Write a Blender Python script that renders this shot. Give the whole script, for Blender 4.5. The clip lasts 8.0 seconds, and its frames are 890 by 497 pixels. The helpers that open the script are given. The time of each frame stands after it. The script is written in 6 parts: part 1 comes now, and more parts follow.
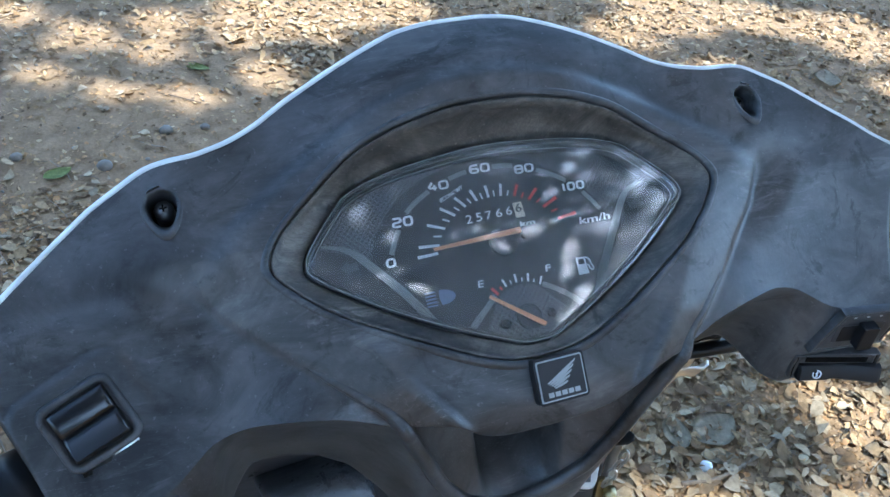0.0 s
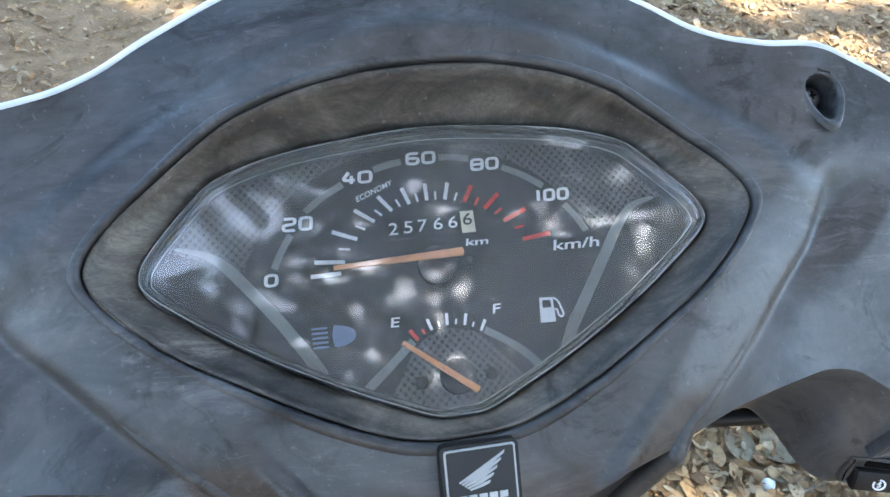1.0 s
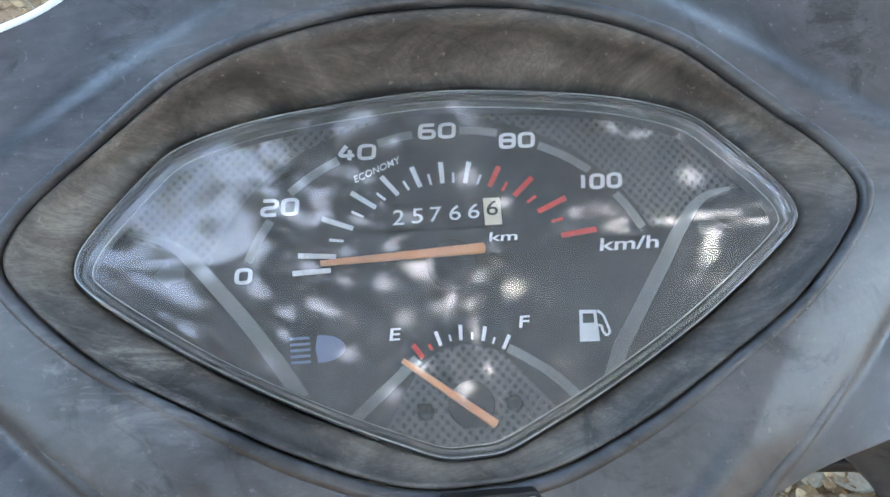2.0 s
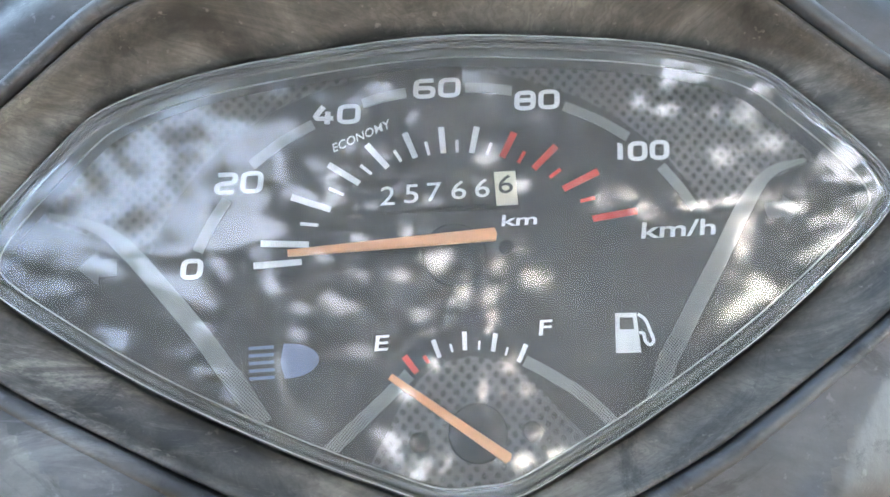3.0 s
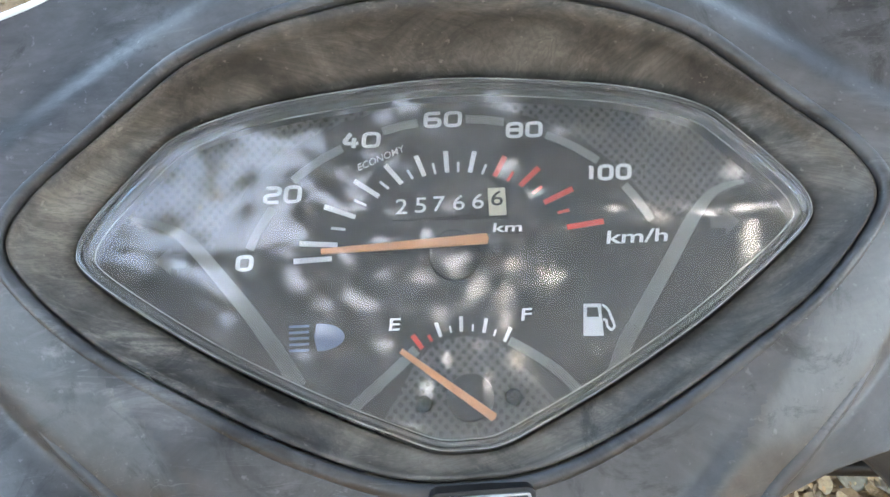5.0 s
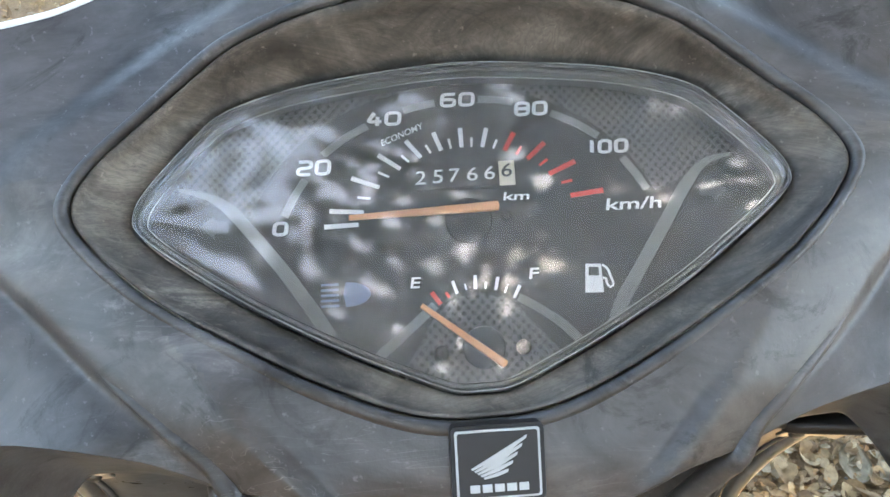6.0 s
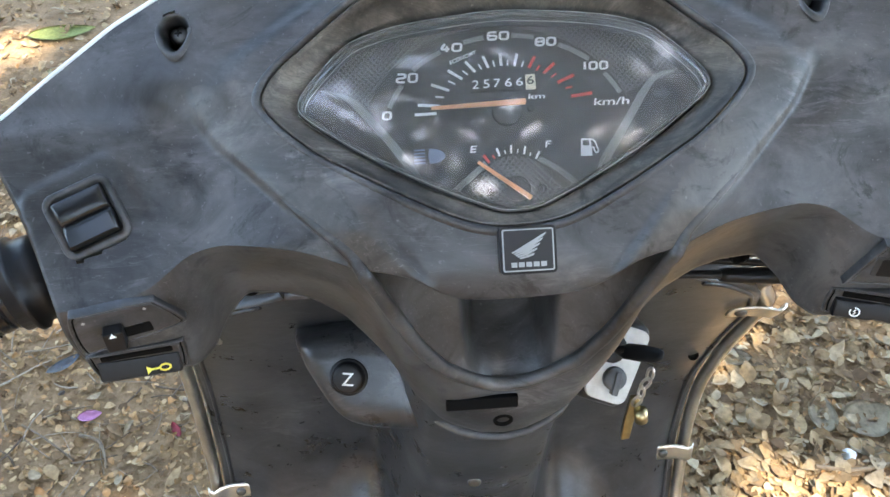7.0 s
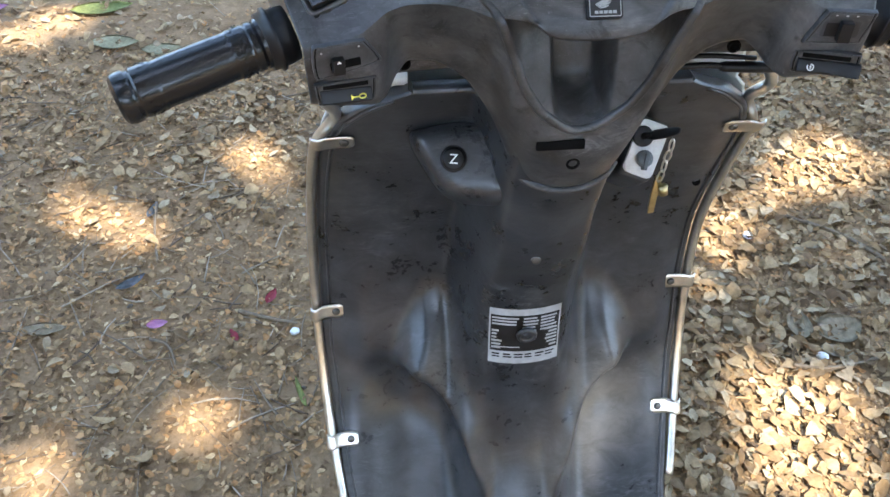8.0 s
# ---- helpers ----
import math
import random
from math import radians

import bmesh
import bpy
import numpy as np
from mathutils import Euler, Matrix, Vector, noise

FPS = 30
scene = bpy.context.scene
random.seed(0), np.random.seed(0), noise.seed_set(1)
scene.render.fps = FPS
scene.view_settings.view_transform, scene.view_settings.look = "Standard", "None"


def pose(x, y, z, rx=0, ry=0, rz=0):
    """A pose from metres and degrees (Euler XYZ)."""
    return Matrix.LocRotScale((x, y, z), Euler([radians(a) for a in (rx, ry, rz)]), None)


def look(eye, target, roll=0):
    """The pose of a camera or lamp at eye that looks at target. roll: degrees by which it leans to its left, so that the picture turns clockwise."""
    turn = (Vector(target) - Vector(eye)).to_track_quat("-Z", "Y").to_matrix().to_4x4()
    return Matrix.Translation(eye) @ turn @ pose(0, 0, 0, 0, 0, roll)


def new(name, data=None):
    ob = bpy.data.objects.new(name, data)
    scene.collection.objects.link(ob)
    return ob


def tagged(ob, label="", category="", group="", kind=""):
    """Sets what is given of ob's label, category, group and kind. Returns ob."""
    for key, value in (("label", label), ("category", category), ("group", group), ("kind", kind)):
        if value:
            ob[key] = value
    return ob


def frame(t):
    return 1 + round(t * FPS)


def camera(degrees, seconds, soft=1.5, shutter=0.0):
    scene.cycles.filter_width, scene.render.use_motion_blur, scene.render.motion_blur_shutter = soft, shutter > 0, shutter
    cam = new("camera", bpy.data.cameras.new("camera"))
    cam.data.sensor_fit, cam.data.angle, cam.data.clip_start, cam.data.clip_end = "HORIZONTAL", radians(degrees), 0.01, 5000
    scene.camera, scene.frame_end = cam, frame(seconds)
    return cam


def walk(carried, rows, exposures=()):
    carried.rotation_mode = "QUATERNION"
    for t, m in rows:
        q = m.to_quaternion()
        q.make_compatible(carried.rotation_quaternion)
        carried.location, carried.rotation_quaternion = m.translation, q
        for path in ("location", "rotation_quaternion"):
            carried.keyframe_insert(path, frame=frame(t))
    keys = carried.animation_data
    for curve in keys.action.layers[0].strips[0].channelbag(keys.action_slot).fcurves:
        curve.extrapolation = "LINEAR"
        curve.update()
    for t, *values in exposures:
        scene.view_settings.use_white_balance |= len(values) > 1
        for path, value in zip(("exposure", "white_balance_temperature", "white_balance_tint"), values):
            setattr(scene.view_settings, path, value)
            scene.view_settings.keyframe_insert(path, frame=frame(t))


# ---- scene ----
cam = camera(55.43, 8.0)
PATH = [
    (0, (0.00541, 0.00616, 1.43938), (0.32841, 0.71667, 0.81420), 8.050),
    (0.5, (0.08524, 0.05659, 1.41055), (0.34588, 0.76038, 0.74968), 9.139),
    (1, (0.11250, 0.09380, 1.38920), (0.32331, 0.79560, 0.70873), 9.062),
    (1.5, (0.12156, 0.10426, 1.35815), (0.28854, 0.83517, 0.69642), 7.058),
    (1.7, (0.12976, 0.11698, 1.35471), (0.28205, 0.83198, 0.67238), 7.264),
    (2.8, (0.14829, 0.16534, 1.31415), (0.26986, 0.87537, 0.62056), 6.346),
    (3, (0.15057, 0.17087, 1.31129), (0.26509, 0.87625, 0.61178), 6.029),
    (3.5, (0.14958, 0.18171, 1.31122), (0.25221, 0.88211, 0.60489), 5.749),
    (4, (0.14765, 0.16811, 1.32586), (0.24819, 0.85637, 0.60740), 5.982),
    (4.5, (0.14737, 0.15608, 1.34923), (0.23896, 0.83091, 0.61697), 5.487),
    (4.7, (0.15079, 0.14682, 1.34343), (0.24402, 0.84352, 0.63216), 5.754),
    (5.8, (0.15064, 0.11657, 1.35284), (0.22401, 0.83600, 0.66217), 4.080),
    (6, (0.14582, 0.10864, 1.35514), (0.22638, 0.82202, 0.65900), 4.522),
    (6.5, (0.13871, 0.06780, 1.37958), (0.22610, 0.78296, 0.68610), 4.892),
    (7, (0.10610, -0.04286, 1.41779), (0.19567, 0.67089, 0.72314), 4.988),
    (7.5, (0.06084, -0.19864, 1.43712), (0.15299, 0.51826, 0.74607), 5.131),
    (8, (-0.00822, -0.33690, 1.43247), (0.10155, 0.38779, 0.75220), 5.745),
]
# stops and white balance: the phone brightens as it nears the dark dial
EXPOSURES = [(0.0, 3.45, 5350, 3), (0.5, 3.8, 5900, 4), (1.0, 4.05, 6300, 5), (2.0, 4.3, 6700, 6), (3.5, 4.75, 7500, 7), (5.0, 4.47, 7500, 7), (6.5, 4.35, 7350, 7), (7.2, 4.15, 6850, 7), (8.0, 3.95, 6500, 8)]
walk(cam, [(t, look(eye, target, roll)) for t, eye, target, roll in PATH], EXPOSURES)

# ---------------------------------------------------------------- light
SUN_AZ, SUN_EL = radians(152.0), radians(58.0)      # azimuth from +y towards +x
SUN_WAY = Vector((math.sin(SUN_AZ) * math.cos(SUN_EL), math.cos(SUN_AZ) * math.cos(SUN_EL), math.sin(SUN_EL)))
world = bpy.data.worlds.new("sky")
world.use_nodes = True
scene.world = world
wn = world.node_tree.nodes
sky = wn.new("ShaderNodeTexSky")
sky.sky_type = "NISHITA"
sky.sun_disc = False
sky.sun_elevation, sky.sun_rotation = SUN_EL, SUN_AZ
sky.dust_density, sky.ozone_density = 1.6, 0.6
world.node_tree.links.new(sky.outputs[0], wn["Background"].inputs[0])
wn["Background"].inputs[1].default_value = 0.15
lamp = bpy.data.lights.new("sun", "SUN")
lamp.energy, lamp.angle, lamp.color = 1.35, radians(0.9), (1.0, 0.93, 0.82)
sun = new("sun", lamp)
sun.matrix_world = look(SUN_WAY * 20, (0, 0, 0))


# ---------------------------------------------------------------- materials
def nodes_of(name):
    m = bpy.data.materials.new(name)
    m.use_nodes = True
    return m, m.node_tree.nodes, m.node_tree.links, m.node_tree.nodes["Principled BSDF"]


def noise_node(n, l, co, scale, detail=6.0, rough=0.6):
    t = n.new("ShaderNodeTexNoise")
    t.inputs["Scale"].default_value, t.inputs["Detail"].default_value, t.inputs["Roughness"].default_value = scale, detail, rough
    l.new(co, t.inputs["Vector"])
    return t.outputs["Fac"]


def ramp(n, l, fac, *stops):
    r = n.new("ShaderNodeValToRGB")
    while len(r.color_ramp.elements) < len(stops):
        r.color_ramp.elements.new(0.5)
    for e, (p, c) in zip(r.color_ramp.elements, stops):
        e.position, e.color = p, (*c, 1)
    l.new(fac, r.inputs[0])
    return r.outputs[0]


def mix(n, l, fac, a, b, kind="MIX"):
    m = n.new("ShaderNodeMix")
    m.data_type, m.blend_type = "RGBA", kind
    for sock, v in ((m.inputs[0], fac), (m.inputs[6], a), (m.inputs[7], b)):
        if isinstance(v, bpy.types.NodeSocket):
            l.new(v, sock)
        elif isinstance(v, tuple):
            sock.default_value = (*v, 1)
        else:
            sock.default_value = v
    return m.outputs[2]


def coords(n, stretch=None):
    c = n.new("ShaderNodeTexCoord").outputs["Object"]
    if stretch is None:
        return c
    m = n.new("ShaderNodeMapping")
    m.inputs["Scale"].default_value = stretch
    n.id_data.links.new(c, m.inputs["Vector"])
    return m.outputs[0]


def bump(n, l, height, strength, distance, bsdf, normal=None):
    b = n.new("ShaderNodeBump")
    b.inputs["Strength"].default_value, b.inputs["Distance"].default_value = strength, distance
    l.new(height, b.inputs["Height"])
    if normal is not None:
        l.new(normal, b.inputs["Normal"])
    l.new(b.outputs[0], bsdf.inputs["Normal"])
    return b.outputs[0]


def worn_plastic(name, dark, pale, rough=(0.42, 0.62), grain=0.25, scratch=0.35, spec=0.5, swirl=0.8, brushed=0.0, stains=0.75):
    """Weathered moulded plastic: faded blotches, dark stains, patches of scuffs, fine grain and hairline scratches."""
    m, n, l, b = nodes_of(name)
    co = coords(n)

    def cloud(scale, detail, roughness, distortion, stretch=None):
        t = n.new("ShaderNodeTexNoise")
        for key, v in (("Scale", scale), ("Detail", detail), ("Roughness", roughness), ("Distortion", distortion)):
            t.inputs[key].default_value = v
        l.new(coords(n, stretch), t.inputs["Vector"])
        return t.outputs["Fac"]

    def calc(op, x, y):
        k = n.new("ShaderNodeMath")
        k.operation = op
        for i, v in enumerate((x, y)):
            if isinstance(v, bpy.types.NodeSocket):
                l.new(v, k.inputs[i])
            else:
                k.inputs[i].default_value = v
        return k.outputs[0]

    def grey(fac, lo, hi, top=1.0):
        return ramp(n, l, fac, (lo, (0, 0, 0)), (hi, (top, top, top)))

    big = cloud(6.5, 9.0, 0.62, swirl)
    smear = cloud(20.0, 7.0, 0.68, 1.6 * swirl, (1.0, 2.0, 1.3))
    blot = calc("ADD", calc("MULTIPLY", big, 0.5), calc("MULTIPLY", smear, 0.5))
    mid_ = tuple(0.62 * d + 0.38 * p for d, p in zip(dark, pale))
    col = ramp(n, l, blot, (0.40, dark), (0.49, mid_), (0.60, pale))
    pale2 = tuple(min(1.0, c * 1.9 + 0.03) for c in pale)
    # scuffed patches: short fine strokes where things have rubbed
    patch = grey(cloud(9.0, 5.0, 0.6, 0.4), 0.52, 0.66)
    strokes = grey(cloud(75.0, 5.0, 0.75, 0.8, (0.5, 2.4, 1.2)), 0.50, 0.72)
    col = mix(n, l, calc("MULTIPLY", calc("MULTIPLY", patch, strokes), 0.65), col, pale2)
    # dark stains
    stain = calc("MULTIPLY", grey(cloud(22.0, 8.0, 0.74, 1.8), 0.55, 0.64), stains)
    col = mix(n, l, stain, col, tuple(c * 0.45 for c in dark))
    if brushed:
        # swirling wipe marks dried into the dust
        stops = []
        for k in range(8):
            p = 0.30 + 0.05 * k
            stops += [(p, (0, 0, 0)), (p + 0.018, (1, 1, 1)), (p + 0.038, (0, 0, 0))]
        lines = ramp(n, l, cloud(9.0, 7.0, 0.62, 2.6, (0.8, 3.0, 2.0)), *stops)
        col = mix(n, l, calc("MULTIPLY", lines, brushed), col, tuple(c * 0.55 for c in dark))
    hair = ramp(n, l, cloud(22.0, 3.0, 0.5, 0.6, (0.7, 9.0, 4.0)), (0.497, (0, 0, 0)), (0.5, (1, 1, 1)), (0.503, (0, 0, 0)))
    gate = grey(cloud(5.0, 3.0, 0.5, 0.0), 0.46, 0.58)
    col = mix(n, l, calc("MULTIPLY", calc("MULTIPLY", hair, gate), scratch * 1.6), col, pale2)
    col = mix(n, l, calc("MULTIPLY", grey(noise_node(n, l, co, 420.0, 2.0), 0.66, 0.75), 0.3), col, pale2)
    l.new(col, b.inputs["Base Color"])
    rg = n.new("ShaderNodeMapRange")
    rg.inputs[1].default_value, rg.inputs[2].default_value = 0.32, 0.68
    rg.inputs[3].default_value, rg.inputs[4].default_value = rough
    l.new(calc("ADD", calc("MULTIPLY", blot, 0.6), calc("MULTIPLY", cloud(55.0, 6.0, 0.7, 0.5), 0.4)), rg.inputs[0])
    l.new(rg.outputs[0], b.inputs["Roughness"])
    b.inputs["Specular IOR Level"].default_value = spec
    first = bump(n, l, noise_node(n, l, co, 190.0, 4.0, 0.7), grain, 0.0004, b)
    bump(n, l, cloud(38.0, 5.0, 0.6, 0.4), 0.22, 0.0016, b, first)
    return m


def simple(name, col, rough=0.5, metal=0.0, var=0.15, scale=60.0, grain=0.1, coat=0.0):
    m, n, l, b = nodes_of(name)
    co = coords(n)
    f = noise_node(n, l, co, scale, 5.0)
    lo, hi = tuple(c * (1 - var) for c in col), tuple(min(1.0, c * (1 + var)) for c in col)
    l.new(ramp(n, l, f, (0.3, lo), (0.7, hi)), b.inputs["Base Color"])
    b.inputs["Roughness"].default_value, b.inputs["Metallic"].default_value = rough, metal
    b.inputs["Coat Weight"].default_value = coat
    if grain:
        bump(n, l, noise_node(n, l, co, scale * 8, 3.0), grain, 0.0003, b)
    return m


COVER = worn_plastic("weathered_dark_plastic", (0.017, 0.0173, 0.0182), (0.092, 0.0925, 0.0935), (0.24, 0.54), 0.3, 0.22, 0.5, 0.4)
BAND = worn_plastic("brownish_band_plastic", (0.022, 0.0213, 0.0205), (0.106, 0.1025, 0.097), (0.26, 0.54), 0.3, 0.3, 0.5, 0.5)
BEZEL = worn_plastic("dusty_bezel_plastic", (0.026, 0.0235, 0.020), (0.150, 0.134, 0.110), (0.36, 0.62), 0.3, 0.25, 0.5, 1.6, 0.34)
SHIELD = worn_plastic("leg_shield_plastic", (0.018, 0.0188, 0.0208), (0.058, 0.060, 0.064), (0.22, 0.40), 0.2, 0.10, 0.5, 0.4, 0.0, 0.0)
BLACK = simple("black_plastic", (0.008, 0.008, 0.009), 0.42, 0.0, 0.3)
BLACK.node_tree.nodes["Principled BSDF"].inputs["Specular IOR Level"].default_value = 0.3
GLOSS = simple("glossy_black_plastic", (0.006, 0.0065, 0.0075), 0.24, 0.0, 0.3, 60.0, 0.15)
RUBBER = simple("grip_rubber", (0.0075, 0.008, 0.009), 0.23, 0.0, 0.4, 45.0, 0.45)
# near-black puts shade into slots and holes; also serves as black ink
DARK = simple("shade_and_ink_black", (0.004, 0.004, 0.004), 0.9)
DARK.node_tree.nodes["Principled BSDF"].inputs["Specular IOR Level"].default_value = 0.08
WHITE = simple("white_paint", (0.70, 0.70, 0.67), 0.3, 0.0, 0.10, 30.0, 0.05, 0.2)
STEEL = simple("guard_steel", (0.74, 0.71, 0.65), 0.30, 1.0, 0.2, 30.0, 0.2)
BRASS = simple("brass", (0.42, 0.35, 0.19), 0.3, 1.0, 0.25, 90.0, 0.1)
SCREW = simple("screw_steel", (0.12, 0.12, 0.12), 0.3, 0.8, 0.3)
DIAL = simple("dial_black", (0.012, 0.012, 0.013), 0.6, 0.0, 0.2, 40.0, 0.0)
LABELW = simple("label_white", (0.36, 0.37, 0.38), 0.42, 0.0, 0.2)
PRINT = simple("white_print", (0.85, 0.86, 0.86), 0.5, 0.0, 0.03)
GREYP = simple("grey_print", (0.22, 0.23, 0.22), 0.5, 0.0, 0.05)
DIMP = simple("dim_print", (0.075, 0.08, 0.08), 0.5, 0.0, 0.05)
REDP = simple("red_print", (0.78, 0.07, 0.05), 0.5, 0.0, 0.08)
ORANGE = simple("orange_needle", (0.90, 0.42, 0.20), 0.45, 0.0, 0.06)
CREAM = simple("cream_drum", (0.78, 0.72, 0.55), 0.5, 0.0, 0.06)
BLUEP = simple("blue_lens", (0.16, 0.21, 0.33), 0.4, 0.0, 0.06)
YELLOWP = simple("yellow_print", (0.75, 0.66, 0.10), 0.5, 0.0, 0.05)
SILVER = simple("silver_print", (0.33, 0.34, 0.34), 0.40, 0.5, 0.06)


def dotted(name, ground, dot, pitch, radius):
    """Printed dot screen: staggered rows of round dots, by object coordinates."""
    m, n, l, b = nodes_of(name)
    sep = n.new("ShaderNodeSeparateXYZ")
    l.new(coords(n), sep.inputs[0])

    def math_node(op, a, bb=None):
        k = n.new("ShaderNodeMath")
        k.operation = op
        for i, v in enumerate((a, bb)):
            if v is None:
                continue
            if isinstance(v, bpy.types.NodeSocket):
                l.new(v, k.inputs[i])
            else:
                k.inputs[i].default_value = v
        return k.outputs[0]

    def screen(ox, oy):
        fx = math_node("SUBTRACT", math_node("FRACT", math_node("ADD", math_node("DIVIDE", sep.outputs[0], pitch), 100.0 + ox)), 0.5)
        fy = math_node("SUBTRACT", math_node("FRACT", math_node("ADD", math_node("DIVIDE", sep.outputs[1], pitch * 1.1), 100.0 + oy)), 0.5)
        d = math_node("SQRT", math_node("ADD", math_node("MULTIPLY", fx, fx), math_node("MULTIPLY", fy, fy)))
        return math_node("LESS_THAN", d, radius)

    both = math_node("MAXIMUM", screen(0.0, 0.0), screen(0.5, 0.5))
    l.new(mix(n, l, both, ground, dot), b.inputs["Base Color"])
    b.inputs["Roughness"].default_value = 0.5
    return m


DOTS = dotted("dotted_panel", (0.10, 0.101, 0.101), (0.011, 0.011, 0.012), 0.0031, 0.22)
HALFTONE = dotted("halftone_print", (0.020, 0.020, 0.021), (0.30, 0.31, 0.30), 0.00075, 0.31)


def clear_plastic():
    """Clear plastic window: refraction, softened gloss and a thin veil of dust and hairline scratches."""
    m, n, l, b = nodes_of("clear_scratched_plastic")
    n.remove(b)
    co = coords(n)
    see = n.new("ShaderNodeBsdfRefraction")
    see.inputs["Roughness"].default_value, see.inputs["IOR"].default_value = 0.0, 1.02
    see.inputs["Color"].default_value = (0.97, 0.975, 0.97, 1)
    shine = n.new("ShaderNodeBsdfGlossy")
    l.new(ramp(n, l, noise_node(n, l, co, 25.0, 5.0), (0.3, (0.04, 0.04, 0.04)), (0.75, (0.07, 0.07, 0.07))), shine.inputs["Roughness"])
    fres = n.new("ShaderNodeFresnel")
    fres.inputs[0].default_value = 1.49
    shine.inputs["Color"].default_value = (0.62, 0.63, 0.64, 1)      # worn, dusty gloss
    first = n.new("ShaderNodeMixShader")
    l.new(fres.outputs[0], first.inputs[0])
    l.new(see.outputs[0], first.inputs[1])
    l.new(shine.outputs[0], first.inputs[2])
    scr = n.new("ShaderNodeTexNoise")
    scr.inputs["Scale"].default_value, scr.inputs["Distortion"].default_value = 40.0, 0.4
    l.new(coords(n, (5.0, 0.7, 1.0)), scr.inputs["Vector"])
    hair = ramp(n, l, scr.outputs["Fac"], (0.498, (0.0, 0.0, 0.0)), (0.5, (0.10, 0.10, 0.10)), (0.502, (0.0, 0.0, 0.0)))
    dust = ramp(n, l, noise_node(n, l, co, 18.0, 8.0, 0.7), (0.3, (0.024, 0.024, 0.024)), (0.8, (0.058, 0.058, 0.058)))
    veil = n.new("ShaderNodeBsdfDiffuse")
    veil.inputs[0].default_value = (0.8, 0.78, 0.74, 1)
    last = n.new("ShaderNodeMixShader")
    l.new(mix(n, l, 1.0, dust, hair, "ADD"), last.inputs[0])
    l.new(first.outputs[0], last.inputs[1])
    l.new(veil.outputs[0], last.inputs[2])
    l.new(last.outputs[0], n["Material Output"].inputs[0])
    return m


CLEAR = clear_plastic()


# ---------------------------------------------------------------- mesh helpers
def part(name, bm, material, parent, label="", smooth=True, at=None):
    """One bmesh as one mesh object under its thing or part."""
    me = bpy.data.meshes.new(name)
    bmesh.ops.recalc_face_normals(bm, faces=bm.faces)
    bm.to_mesh(me)
    bm.free()
    me.materials.append(material)
    if smooth:
        me.polygons.foreach_set("use_smooth", [True] * len(me.polygons))
    ob = new(name, me)
    if parent is not None:
        ob.parent = parent
    if at is not None:
        ob.matrix_basis = at
    if label:
        ob["label"] = label
    return ob


def sharp(ob, degrees=35):
    """Keep edges sharper than the angle crisp."""
    bm = bmesh.new()
    bm.from_mesh(ob.data)
    for e in bm.edges:
        e.smooth = len(e.link_faces) != 2 or e.calc_face_angle(0) < radians(degrees)
    bm.to_mesh(ob.data)
    bm.free()
    return ob


def spline(points, n, closed=False):
    """Catmull-Rom through points of any dimension, n samples a span."""
    p = np.array(points, float)
    k = len(p)
    out = []
    for i in range(k if closed else k - 1):
        a, b, c, d = (p[(i + j) % k] if closed else p[min(max(i + j, 0), k - 1)] for j in (-1, 0, 1, 2))
        for s in np.arange(n) / n:
            out.append(0.5 * (2 * b + (c - a) * s + (2 * a - 5 * b + 4 * c - d) * s * s + (3 * b - a - 3 * c + d) * s ** 3))
    if not closed:
        out.append(p[-1])
    return np.array(out)


def grid(bm, rows, closed=False, keep=None):
    """Faces between rows of equally many points."""
    vs = [[bm.verts.new(q) for q in r] for r in rows]
    for i in range(len(vs) - 1):
        m = len(vs[i])
        for j in range(m if closed else m - 1):
            if keep is None or keep(i, j):
                bm.faces.new((vs[i][j], vs[i][(j + 1) % m], vs[i + 1][(j + 1) % m], vs[i + 1][j]))
    return vs


def cap(bm, loop, flip=False):
    bm.faces.new(loop[::-1] if flip else loop)


def frames_along(path):
    """A side and an up vector at each point of a path, turning as little as possible."""
    p = [Vector(q) for q in path]
    tang = [(p[min(i + 1, len(p) - 1)] - p[max(i - 1, 0)]).normalized() for i in range(len(p))]
    side = tang[0].orthogonal().normalized()
    out = []
    for t in tang:
        side = (side - t * side.dot(t)).normalized()
        out.append((side, t.cross(side)))
    return out


def tube(bm, path, radius, seg=10, ends=True, flat=1.0):
    """A round bar along a path; radius may be one per point."""
    r = radius if hasattr(radius, "__len__") else [radius] * len(path)
    rows = []
    for q, (a, b), rr in zip(path, frames_along(path), r):
        rr = float(rr)
        rows.append([Vector(q) + rr * (math.cos(w) * a + flat * math.sin(w) * b) for w in np.arange(seg) * 2 * math.pi / seg])
    vs = grid(bm, rows, closed=True)
    if ends:
        cap(bm, vs[0], True)
        cap(bm, vs[-1])
    return bm


def lathe(bm, profile, seg, m):
    """Turn (radius, height) pairs round the z axis of the pose m."""
    rows = [[m @ Vector((r * math.cos(w), r * math.sin(w), h)) for w in np.arange(seg) * 2 * math.pi / seg] for r, h in profile]
    vs = grid(bm, rows, closed=True)
    cap(bm, vs[0], True)
    cap(bm, vs[-1])
    return bm


